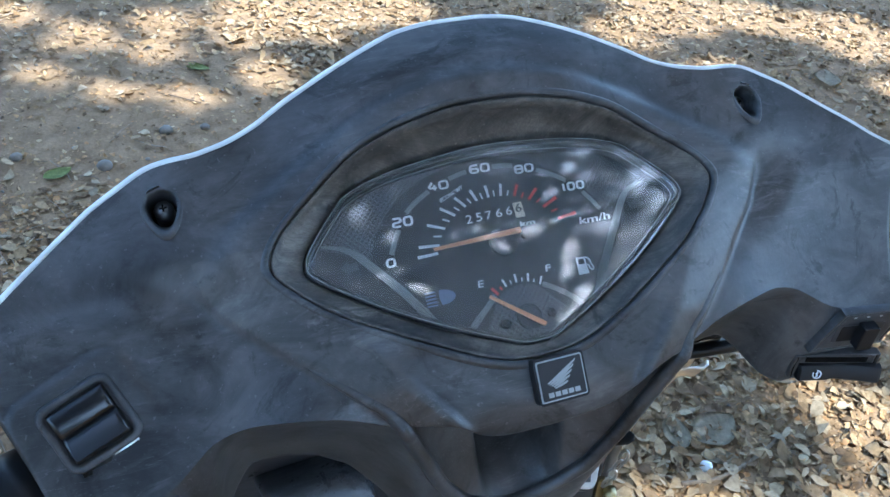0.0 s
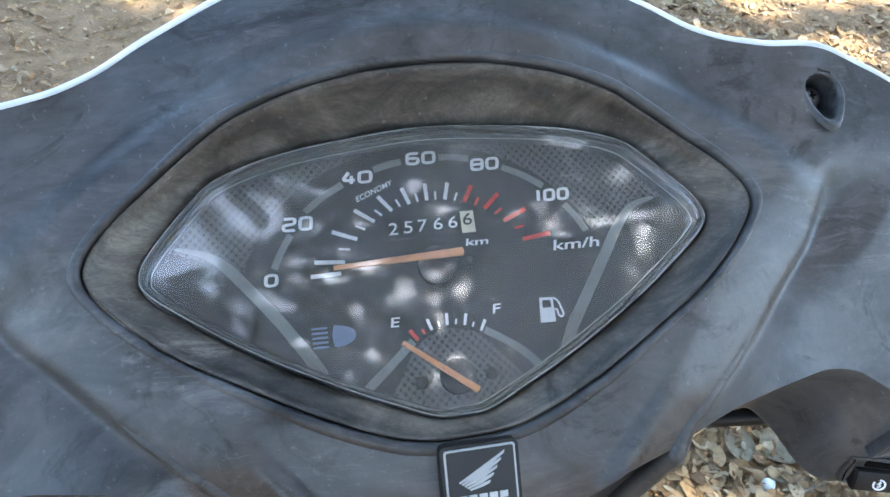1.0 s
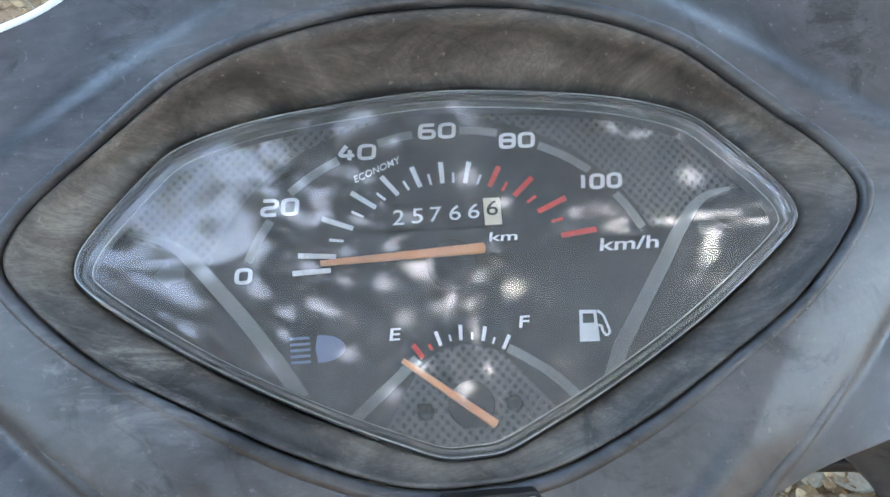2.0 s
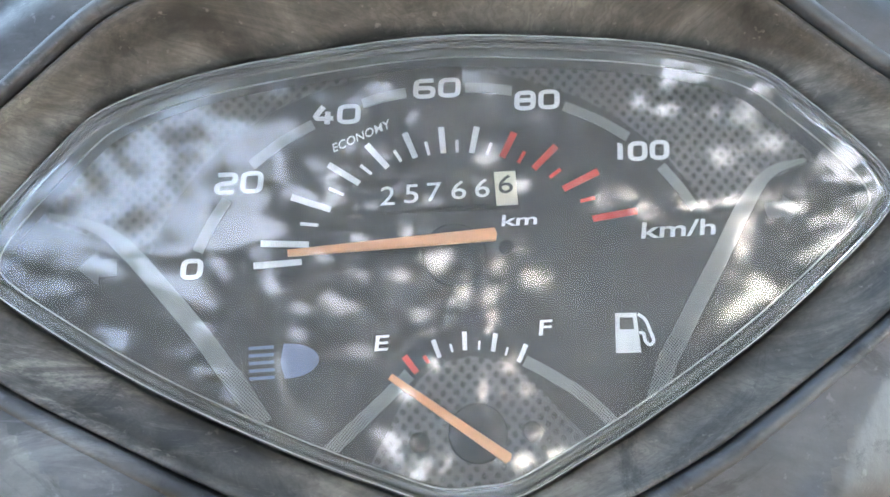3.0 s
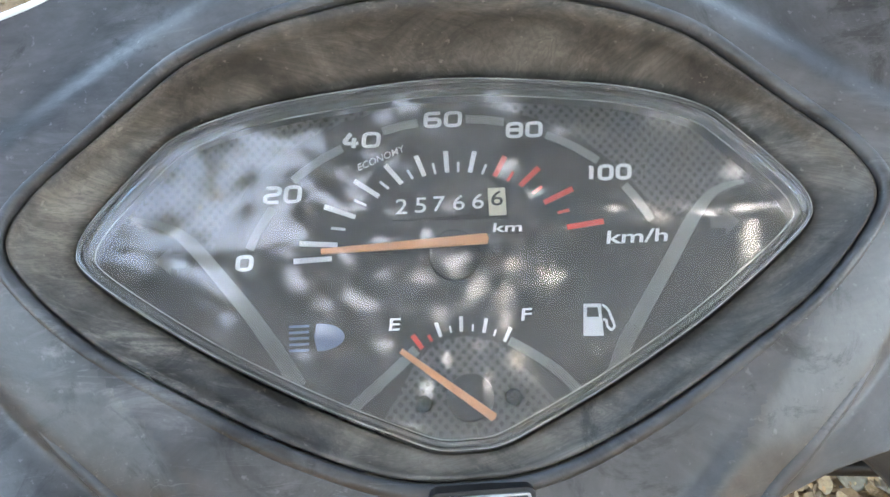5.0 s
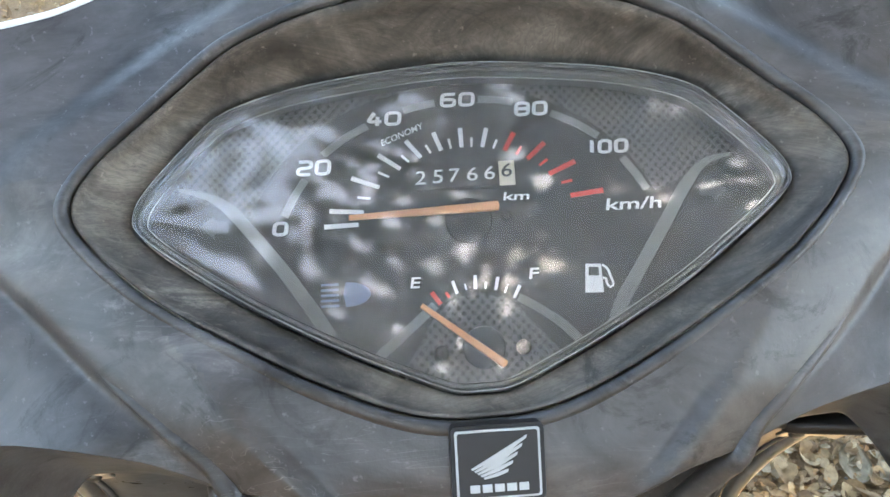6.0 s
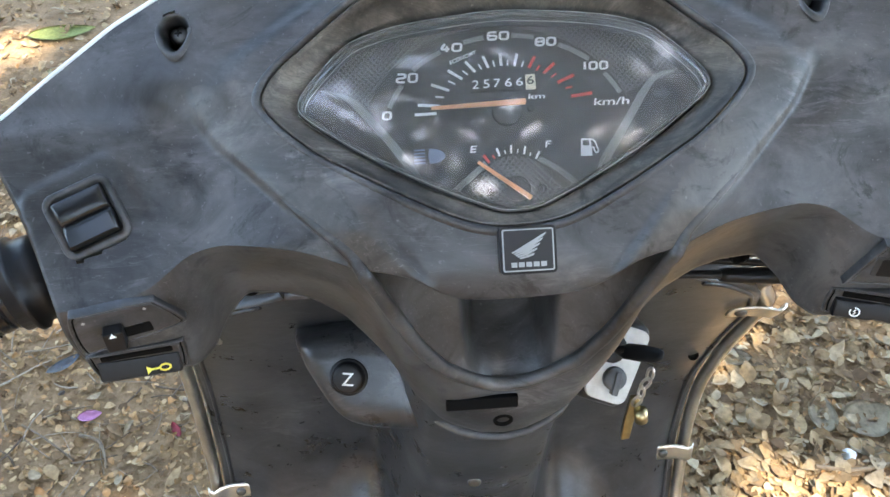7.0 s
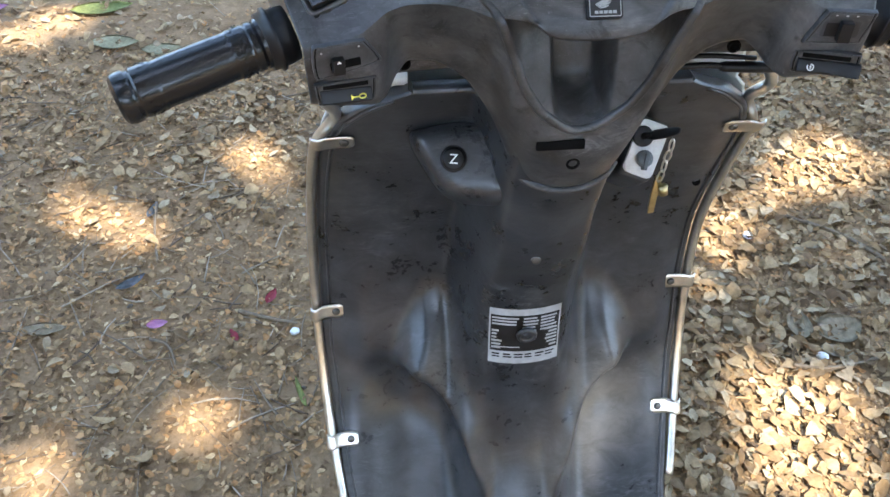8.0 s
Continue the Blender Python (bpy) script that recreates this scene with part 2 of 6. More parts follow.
def outline_solid(bm, pts, low, high, round_=0.0, m=None):
    """A plate with the outline pts (x, y) from z = low to high, its upper edge rounded."""
    pts = np.array(pts, float)
    mid = pts.mean(0)
    nxt, prv = np.roll(pts, -1, 0), np.roll(pts, 1, 0)
    t = nxt - prv
    t /= np.maximum(np.linalg.norm(t, axis=1), 1e-9)[:, None]
    nrm = np.stack([t[:, 1], -t[:, 0]], 1)
    if ((pts - mid) * nrm).sum() < 0:
        nrm = -nrm
    rows = [[(*p, low) for p in pts]]
    steps = 3 if round_ else 1
    for s in range(steps + 1 if round_ else 1):
        a = s / steps * math.pi / 2 if round_ else 0
        ins, drop = round_ * (1 - math.cos(a)), round_ * (1 - math.sin(a))
        rows.append([(*(p - q * ins), high - drop) for p, q in zip(pts, nrm)])
    if m is not None:
        rows = [[m @ Vector(q) for q in r] for r in rows]
    vs = grid(bm, rows, closed=True)
    cap(bm, vs[0], True)
    cap(bm, vs[-1])
    return bm


def rounded_rect(w, h, r, k=4):
    out = []
    for cx, cy, a0 in ((w / 2 - r, h / 2 - r, 0), (-w / 2 + r, h / 2 - r, 90), (-w / 2 + r, -h / 2 + r, 180), (w / 2 - r, -h / 2 + r, 270)):
        for i in range(k + 1):
            a = radians(a0 + 90 * i / k)
            out.append((cx + r * math.cos(a), cy + r * math.sin(a)))
    return out


def box(bm, size, m, r=0.0):
    """A box with rounded upright edges and top."""
    return outline_solid(bm, rounded_rect(size[0], size[1], max(r, 1e-4), 3), -size[2] / 2, size[2] / 2, min(r, size[2] / 2) * 0.7, m)


def lettering(text, lo, hi, z, bold=0.0, shear=0.0, thick=0.00025, turn=0.0):
    """Text of the built-in font as a mesh that fills the box from lo to hi on the plate, at height z."""
    cu = bpy.data.curves.new("letters", "FONT")
    cu.body, cu.offset, cu.shear, cu.extrude, cu.resolution_u = text, bold, shear, 0.02, 4
    ob = bpy.data.objects.new("letters", cu)
    scene.collection.objects.link(ob)
    bpy.context.view_layer.update()
    me = bpy.data.meshes.new_from_object(ob.evaluated_get(bpy.context.evaluated_depsgraph_get()))
    bpy.data.objects.remove(ob)
    bpy.data.curves.remove(cu)
    bm = bmesh.new()
    bm.from_mesh(me)
    bpy.data.meshes.remove(me)
    co = np.array([v.co for v in bm.verts])
    a, b = co.min(0), co.max(0)
    cx, cy = (lo[0] + hi[0]) / 2, (lo[1] + hi[1]) / 2
    c, s = math.cos(radians(turn)), math.sin(radians(turn))
    for v in bm.verts:
        q = (np.array(v.co) - a) / np.maximum(b - a, 1e-9)
        x, y = (q[0] - 0.5) * (hi[0] - lo[0]), (q[1] - 0.5) * (hi[1] - lo[1])
        v.co = (cx + c * x - s * y, cy + s * x + c * y, z + q[2] * thick)
    return bm


def step(x, a, b):
    """Smooth step from 0 at a to 1 at b."""
    q = np.clip((np.asarray(x, float) - a) / (b - a), 0, 1)
    return q * q * (3 - 2 * q)


def soft_table(xs, ys, at, sigma=4.0):
    """A table read off with its corners rounded."""
    fine = np.arange(-320.0, 321.0)
    y = np.interp(np.abs(fine), xs, ys)
    k = np.exp(-0.5 * (np.arange(-15, 16) / sigma) ** 2)
    y = np.convolve(np.pad(y, 15, mode="edge"), k / k.sum(), mode="valid")
    return np.interp(at, fine, y)


MM = 0.001
RIDE = pose(0.25198, 0.00284, 0, 0, -3.589, 0.649)       # the parked scooter leans a little on its side stand
DM = pose(0, 0.31689, 1.17950, 32.258)                   # the dial's plane in the scooter: right, up the dial, out of it


TWIST = Matrix.Translation((0, 0.30, 1.16)) @ Matrix.Rotation(radians(1.25), 4, Vector((0, -0.8, 0.6))) @ Matrix.Translation((0, -0.30, -1.16))   # the cover sits a little askew
ROCKER = (-208.0, -54.2, 22.0)                           # turn switch: place and turn on the dial's plane


def on_dial(u, v, w):
    """Millimetres on the dial to metres in the scooter."""
    return DM @ Vector((u * MM, v * MM, w * MM))


scooter = new("scooter")
scooter.matrix_world = RIDE
tagged(scooter, "parked scooter with weathered dark grey plastic and white front panels", "scooter")


# ---------------------------------------------------------------- handlebar cover
EDGE_U = (0, 15, 32, 60, 94, 110, 125, 141, 157, 165, 190, 207, 232, 253, 262)
EDGE_V = (103, 103, 100, 88.5, 74.5, 66, 59.5, 55, 54, 52.5, 40, 28, 9, -7, -15)
FOLD_U = (0, 22, 34, 43, 55, 66, 76, 84, 101, 125, 145, 160, 180, 200, 240)
FOLD_V = (-105.5, -105, -103.5, -100, -94, -91, -89, -85.5, -78.5, -73, -69.5, -72, -87, -93, -95)
BAND_V = (-108, -88, -80, -69, -54, -38, -21, -10, 0, 20)      # outer and inner edge of the raised band beside the dial
BAND_OUT = (60, 76, 83, 95, 111, 126, 143, 150, 154, 156)
BAND_IN = (38, 55, 62, 71, 82, 94.5, 108, 115, 121, 123)
VEE_X = (0, 10, 19.5, 38, 52.5, 64, 77)
VEE_Z = (1019, 1021, 1027, 1045, 1070, 1102, 1139)
VEE_Y = (254, 253.5, 252, 248, 246, 243, 239)
LOW_X = (0, 15, 30, 42, 49, 56, 63, 71, 78, 93, 111, 125, 145, 157, 163, 172, 200, 240)
LOW_Z = (938, 938.8, 942, 947, 953, 970, 991, 1012, 1026, 1053, 1070, 1076, 1078, 1068, 1060, 1058, 1060, 1064)
LOW_Y = (272, 273.5, 278, 283, 288, 287, 286, 285, 285, 285, 285, 285, 285, 275, 262, 252, 250, 254)
RIM = [(119.5, -4), (113, 9), (97, 23), (74, 39), (58, 45.5), (42, 50), (21, 54), (0, 55)]
RIM_LOW = [(14, -73.5), (29, -69.5), (50, -60), (72, -47.5), (95, -33), (113, -16)]
PANE = [(103, -6), (99, 3), (84, 19.5), (75.5, 26.5), (62, 31.5), (46, 35), (21, 38), (0, 39.3)]
PANE_LOW = [(9, -66), (21, -61), (36, -54), (52, -45.5), (69, -35.5), (87, -23), (100, -12.5)]


def ring_outline(upper, lower, n=8):
    """A closed outline, mirrored left and right, from its right half; it starts at the right tip and runs up and round."""
    pts = upper + [(-x, y) for x, y in upper[-2::-1]]
    low = [(-x, y) for x, y in lower[::-1]] + [(0, lower[0][1] - 0.7)] + lower
    return spline(pts + low, n, closed=True)


RIM_LINE, PANE_LINE = ring_outline(RIM, RIM_LOW), ring_outline(PANE, PANE_LOW)


def cover_w(u, v):
    """Height of the cover over the dial's plane, in mm."""
    a = np.abs(u)
    w = 20 - 10 * step(a, 108, 218) + 0.12 * (v + 20) * step(a, 105, 160)
    w = w + 14 * np.exp(-(a / 88) ** 4) * step(v, 2, 52) + 4 * np.exp(-(a / 95) ** 2) * step(v, 52, 72)
    w = w - 0.0062 * np.maximum(v - 70, 0) ** 2
    w = w - 0.014 * np.maximum(-86 - v, 0) ** 2 * (1 - step(a, 60, 100))
    # a band slopes off beside the dial, drops to a crease and runs out into the wing
    outer, inner = np.interp(v, BAND_V, BAND_OUT), np.interp(v, BAND_V, BAND_IN)
    low = step(v, 12, -14)
    slope, wing = 8.0 * low, 12.5 * step(v, 18, -62)
    d = a - outer
    # the nose below the dial tips towards the rider, inside the band
    nose = 1 - step(a - inner, -5, 4)
    w = w - (0.40 * np.maximum(-60 - v, 0) * nose + 0.36 * np.maximum(-72 - v, 0) * (1 - nose)) * (1 - step(a, 90, 150))
    w = w - slope * np.clip((a - inner) / (outer - inner), 0, 1)
    w = w - 3.6 * low * step(d, -1.0, 4.0) - (wing - slope - 3.6 * low) * step(d, 3, 34)
    # raised boss round the turn switch
    c, s = math.cos(radians(ROCKER[2])), math.sin(radians(ROCKER[2]))
    dx, dy = u - ROCKER[0], v - ROCKER[1]
    bx, by = np.abs(c * dx + s * dy) - 17, np.abs(c * dy - s * dx) - 17
    boss = np.hypot(np.maximum(bx, 0), np.maximum(by, 0)) + np.minimum(np.maximum(bx, by), 0) - 11
    w = w + 1.6 * (1 - step(boss, -1.6, 1.6)) * step(dy - 0.3 * dx, -12, 14)
    ridge = np.interp(v, (-4, 18, 38, 50, 63, 68, 72), (151, 131, 103, 80, 50, 25, -30))
    w = w - 3.0 * step(v, -12, 4) * step(a - ridge, -8, 9)
    return w


def cover_points():
    """Rows of points of the cover, from its top edge over the fold and the V edge to its lower edge."""
    q = np.linspace(-1, 1, 251)
    rows = []
    for r in np.linspace(0, 1, 74):
        x = q * (257 - 31 * r)
        top, fold = soft_table(EDGE_U, EDGE_V, x, 3.0), soft_table(FOLD_U, FOLD_V, x)
        v = top + (fold - top) * r
        w = cover_w(x, v)
        rows.append(np.stack([x, v, w], 1))
    rows = [np.array([on_dial(*p) for p in row]) for row in rows]
    fold = rows[-1]
    x = fold[:, 0]
    a = np.abs(x) / MM
    vee = np.stack([x, soft_table(VEE_X, VEE_Y, a, 2.0) * MM, soft_table(VEE_X, VEE_Z, a, 2.0) * MM], 1)
    inside = 1 - step(a, 71, 80)
    vee = fold + (vee - fold) * inside[:, None]
    # a lip, an undercut below it, and a panel with a recessed middle
    for r in np.concatenate([(0.012, 0.026, 0.04, 0.06, 0.08, 0.10, 0.13), np.linspace(0.17, 1, 15)]):
        p = fold + (vee - fold) * r
        back_ = 0.052 * (1 - r) * float(step(r, 0.03, 0.09))
        middle = 0.042 * (1 - step(a, 19 - 3 * r, 31 - 6 * r)) * float(step(r, 0.08, 0.18) * (1 - step(r, 0.78, 1.0)))
        p[:, 1] += (back_ * (1 - 0.5 * (a / 80) ** 2) + middle) * inside
        rows.append(p)
    low = np.stack([x, soft_table(LOW_X, LOW_Y, a, 2.0) * MM, soft_table(LOW_X, LOW_Z, a, 2.0) * MM], 1)
    for r in np.linspace(0, 1, 21)[1:]:
        p = vee + (low - vee) * r
        hollow = step(a, 60, 90) * (1 - step(a, 150, 172))
        p[:, 1] -= 0.010 * math.sin(math.pi * r) * (1 - hollow) * (1 - step(a, 160, 175))
        p[:, 1] += 0.004 * math.sin(math.pi * r) * hollow
        p[:, 1] -= 0.006 * math.sin(math.pi * r ** 0.6) * step(a, 165, 175)
        rows.append(p)
    under = low + np.array((0, 0.05, 0.004))
    rows += [low + np.array((0, 0.004, -0.0005)), low + np.array((0, 0.02, 0.002)), under]
    g = np.array(rows)
    # round the folds a little along each column
    for _ in range(1):
        s = g.copy()
        s[1:-1] = 0.25 * g[:-2] + 0.5 * g[1:-1] + 0.25 * g[2:]
        s[0], s[-1] = g[0], g[-1]
        g = s
    # the wings turn under in a broad curve
    soft = step(np.abs(q) * 240, 128, 172)[None, :, None]
    for _ in range(46):
        s = g.copy()
        s[1:-1] = 0.25 * g[:-2] + 0.5 * g[1:-1] + 0.25 * g[2:]
        g[55:-6] = g[55:-6] + (s - g)[55:-6] * soft
    return g


WELL = (160.0, 36.0)                                     # screw wells, mirrored


def inside_line(line, u, v, grow=0.0):
    n = len(line)
    hit = False
    for i in range(n):
        (x0, y0), (x1, y1) = line[i] * (1 + grow), line[(i + 1) % n] * (1 + grow)
        if (y0 > v) != (y1 > v) and u < x0 + (v - y0) * (x1 - x0) / (y1 - y0):
            hit = not hit
    return hit


def build_cover():
    g = cover_points()
    back = DM.inverted()
    bm = bmesh.new()

    def keep(i, j):
        if i > 76:
            return True
        c = back @ Vector((g[i][j] + g[i + 1][j + 1]) / 2) / MM
        if c.x < -190:
            d = Matrix.Rotation(radians(-ROCKER[2]), 2) @ Vector((c.x - ROCKER[0], c.y - ROCKER[1]))
            return max(abs(d.x), abs(d.y)) > 13.5
        if abs(c.x) > 122 or c.y > 58 or c.y < -78:
            return math.hypot((abs(c.x) - WELL[0]) * (1.12 if c.y < WELL[1] else 1), (c.y - WELL[1]) * (0.64 if c.y < WELL[1] else 1.0)) > 8.0
        return not inside_line(RIM_LINE, c.x, c.y, 0.024)

    vs = grid(bm, [[tuple(p) for p in row] for row in g], keep=keep)
    # the band beside the dial is a little paler and browner
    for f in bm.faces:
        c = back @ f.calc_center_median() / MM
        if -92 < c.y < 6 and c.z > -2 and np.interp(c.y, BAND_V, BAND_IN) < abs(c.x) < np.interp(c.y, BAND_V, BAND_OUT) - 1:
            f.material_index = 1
    # end walls towards the grips
    for j, sgn in ((0, 1), (-1, -1)):
        col = [row[j] for row in vs]
        off = [bm.verts.new(v.co + Vector((sgn * 0.012, 0.055, -0.012))) for v in col]
        for i in range(len(col) - 1):
            bm.faces.new((col[i], col[i + 1], off[i + 1], off[i]))
    bmesh.ops.remove_doubles(bm, verts=bm.verts, dist=0.00005)
    bm.transform(TWIST)
    loose = [v for v in bm.verts if not v.link_faces]
    bmesh.ops.delete(bm, geom=loose, context="VERTS")
    ob = part("handlebar_cover", bm, COVER, scooter, "weathered dark grey handlebar cover with scuffs and faded patches")
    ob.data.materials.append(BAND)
    return ob


cover = build_cover()


def rim_height(line):
    return cover_w(line[:, 0], line[:, 1])


def build_bezel():
    """The rim bead and the sloping wall down to the clear pane."""
    a = RIM_LINE
    b = PANE_LINE
    # match both outlines by angle round the middle
    mid = np.array((0.0, -8.0))

    def by_angle(line, count=240):
        ang = np.unwrap(np.arctan2((line - mid)[:, 1] * 1.8, (line - mid)[:, 0]))
        ang = np.append(ang, ang[0] + 2 * math.pi)
        ln = np.vstack([line, line[:1]])
        want = ang[0] + np.arange(count) / count * 2 * math.pi
        return np.stack([np.interp(want, ang, ln[:, k]) for k in (0, 1)], 1)

    a, b = by_angle(a), by_angle(b)
    h = cover_w(a[:, 0], a[:, 1])
    out = (a - b) / np.linalg.norm(a - b, axis=1)[:, None]
    rows = []
    bead = []
    for grow, dw in ((4.6, -2.0), (3.8, 0.1), (2.2, 0.7), (0.9, 0.5), (0.2, -0.4), (0.0, -1.6), (0.0, -7.0)):
        bead.append((a + out * grow, h + dw))
    bm = bmesh.new()
    grid(bm, [[on_dial(p[0], p[1], w) for p, w in zip(pts, ws)] for pts, ws in bead], closed=True)
    bm.transform(TWIST)
    part("rim", bm, COVER, cover, "rounded rim of the instrument opening")
    for grow, dw in ((-0.5, -7.0), (-0.6, -2.2), (-0.9, -1.3), (-2.0, -1.2)):
        rows.append((a + out * grow, h + dw))
    for s, sag in ((0.25, 0.8), (0.5, 1.0), (0.75, 0.6), (0.93, 0.0)):
        rows.append((a + (b - a) * s, (h - 2) * (1 - s) + 10.0 * s - sag))
    rows.append((b + (a - b) * 0.04, np.full(len(b), 9.0)))
    rows.append((b + (a - b) * 0.02, np.full(len(b), 3.0)))
    bm = bmesh.new()
    grid(bm, [[on_dial(p[0], p[1], w) for p, w in zip(pts, ws)] for pts, ws in rows], closed=True)
    bm.transform(TWIST)
    return part("bezel", bm, BEZEL, cover, "dusty brown-black bezel round the instrument pane")


build_bezel()


def inset(line, d):
    t = np.roll(line, -1, 0) - np.roll(line, 1, 0)
    t /= np.linalg.norm(t, axis=1)[:, None]
    return line - np.stack([t[:, 1], -t[:, 0]], 1) * d


panel = new("instrument_panel")
panel.parent = scooter
panel.matrix_basis = DM
panel["label"] = "black speedometer panel with white and red print"


def build_pane():
    """The clear, bevelled, slightly domed window with its thickness."""
    bm = bmesh.new()
    outer, inner = [], []
    for d, w in ((0.2, 3.0), (0.25, 9.0), (0.35, 12.6), (0.7, 13.3), (1.1, 13.4), (1.5, 12.9), (1.8, 12.6), (2.5, 12.7), (2.7, 13.0), (3.0, 14.6), (3.3, 15.2), (3.7, 15.4)):
        outer.append([(*(p * MM), w * MM) for p in inset(PANE_LINE, d)])
    c = np.array((0.0, -10.0))
    base = inset(PANE_LINE, 3.7)
    for s in np.linspace(0.985, 0.05, 16):
        outer.append([(*((c + (p - c) * s) * MM), (15.4 + 1.5 * (1 - s * s)) * MM) for p in base])
    for d, w in ((0.3, 3.0), (0.32, 9.0), (0.4, 12.0), (1.7, 12.1), (2.6, 12.2), (3.6, 12.8)):
        inner.append([(*(p * MM), w * MM) for p in inset(PANE_LINE, d)])
    base = inset(PANE_LINE, 3.6)
    for s in np.linspace(0.985, 0.05, 16):
        inner.append([(*((c + (p - c) * s) * MM), (12.8 + 1.5 * (1 - s * s)) * MM) for p in base])
    a = grid(bm, outer, closed=True)
    cap(bm, a[-1])
    b = grid(bm, inner, closed=True)
    cap(bm, b[-1])
    n = len(a[0])
    for j in range(n):
        bm.faces.new((a[0][j], a[0][(j + 1) % n], b[0][(j + 1) % n], b[0][j]))
    bm.transform(DM.inverted() @ TWIST @ DM)
    ob = part("clear_window", bm, CLEAR, panel, "clear scratched plastic window")
    ob.visible_shadow = False
    return ob


build_pane()
FLANGE = simple("satin_flange", (0.10, 0.103, 0.095), 0.22, 0.0, 0.2, 70.0, 0.1)


def build_flange():
    """The satin rib that holds the window, seen through its clear edge as a pale band between two beads."""
    bm = bmesh.new()
    rows = []
    for d, w in ((0.45, 2.0), (0.45, 10.8), (0.7, 11.6), (1.1, 11.6), (1.4, 10.9), (1.6, 10.2), (2.4, 10.2), (2.6, 10.9), (2.9, 11.2), (3.2, 10.8), (3.4, 9.8), (3.45, 7.2)):
        rows.append([(*(p * MM), w * MM) for p in inset(PANE_LINE, d)])
    grid(bm, rows, closed=True)
    bm.transform(DM.inverted() @ TWIST @ DM)
    return part("window_flange", bm, FLANGE, panel, "pale satin rib under the window's edge")


build_flange()
GLINT = simple("glint_paint", (0.42, 0.43, 0.40), 0.25, 0.0, 0.25, 90.0, 0.1)


def build_glints():
    """Two fine rings whose pale colour stands for sky glints on the window's edge."""
    for d, half, w in ((0.75, 0.16, 12.9), (3.55, 0.22, 7.1)):
        bm = bmesh.new()
        rows = [[(*(p * MM), (w + up) * MM) for p in inset(PANE_LINE, d + off)] for off, up in ((-half, 0.0), (-half * 0.6, 0.2), (half * 0.6, 0.2), (half, 0.0))]
        grid(bm, rows + rows[:1], closed=True)
        bm.transform(DM.inverted() @ TWIST @ DM)
        part("window_glint", bm, GLINT, panel, "fine pale line painted as the glint of the window's edge")


build_glints()


def build_dial_wall():
    """The black wall between the dial plate and the rib of the window."""
    bm = bmesh.new()
    grid(bm, [[(*(p * MM), w * MM) for p in inset(PANE_LINE, d)] for d, w in ((3.4, 7.4), (3.2, 6.8), (2.6, -0.5))], closed=True)
    bm.transform(DM.inverted() @ TWIST @ DM)
    return part("dial_wall", bm, DIAL, panel)


build_dial_wall()


def plate(name, pts, z0, z1, material, label="", parent=panel):
    bm = bmesh.new()
    outline_solid(bm, [(x * MM, y * MM) for x, y in pts], z0 * MM, z1 * MM)
    return part(name, bm, material, parent, label, smooth=False)


plate("dial_plate", inset(PANE_LINE, 1.2)[::2], -3, 0, DIAL, "matt black dial plate")


def ribbon(name, pts, width, z, material, taper=None, label=""):
    """A printed stripe along a line on the dial."""
    p = spline(pts, 10)
    t = np.gradient(p, axis=0)
    t /= np.linalg.norm(t, axis=1)[:, None]
    n = np.stack([-t[:, 1], t[:, 0]], 1)
    k = np.full(len(p), width) if taper is None else np.interp(np.linspace(0, 1, len(p)), *taper)
    bm = bmesh.new()
    a, b = p + n * k[:, None] / 2, p - n * k[:, None] / 2
    rows = [[(*(q * MM), (z - 0.3) * MM) for q in a], [(*(q * MM), z * MM) for q in a], [(*(q * MM), z * MM) for q in b], [(*(q * MM), (z - 0.3) * MM) for q in b]]
    grid(bm, rows)
    return part(name, bm, material, panel, label, smooth=False)


def dotted_panels():
    arc = lambda s: np.stack([-3 + 68 * np.cos(s), -20 + 56 * np.sin(s)], 1)
    line = inset(PANE_LINE, 1.6)
    for sgn, s0, s1 in ((-1, radians(166), radians(97)), (1, radians(17), radians(80))):
        inn = arc(np.linspace(s0, s1, 28))
        # outer side: along the pane from the side stripe to the top
        if sgn < 0:
            sel = line[(line[:, 0] < -16) & (line[:, 1] > 3)]
        else:
            sel = line[(line[:, 0] > 16) & (line[:, 1] > 7)]
        sel = sel[np.argsort(sel[:, 0] * -sgn)]
        d = np.append(0, np.cumsum(np.linalg.norm(np.diff(sel, axis=0), axis=1)))
        out = np.stack([np.interp(np.linspace(0, d[-1], 28), d, sel[:, k]) for k in (0, 1)], 1)
        bm = bmesh.new()
        grid(bm, [[(*(p * MM), 0.12 * MM) for p in inn], [(*(p * MM), 0.12 * MM) for p in out]])
        part("dotted_field", bm, DOTS, panel, "grey dotted field on the dial", smooth=False)
    fan = [(-25, -60), (-21.6, -56.6), (-12.8, -42.2), (-8, -37.6), (-4.3, -35.6), (2.5, -34.6), (10.5, -36.6), (14, -39), (16.8, -42.2), (29.3, -57.5), (20, -60.5), (8, -64), (0, -65), (-12, -61)]
    plate("dotted_field", fan[::-1], -0.3, 0.12, DOTS, "grey dotted field on the dial")


dotted_panels()
ribbon("side_stripe", [(-92, 4.2), (-81.4, 0.7), (-75, -4.4), (-67.7, -13.2), (-58.8, -24.8), (-53.0, -33.4)], 4.3, 0.3, GREYP, ((0, 0.4, 1), (1.0, 4.0, 4.4)), "grey curved stripe")
ribbon("side_stripe", [(-53.0, -33.4), (-50, -37.9), (-44.9, -46.5)], 4.5, 0.3, HALFTONE)
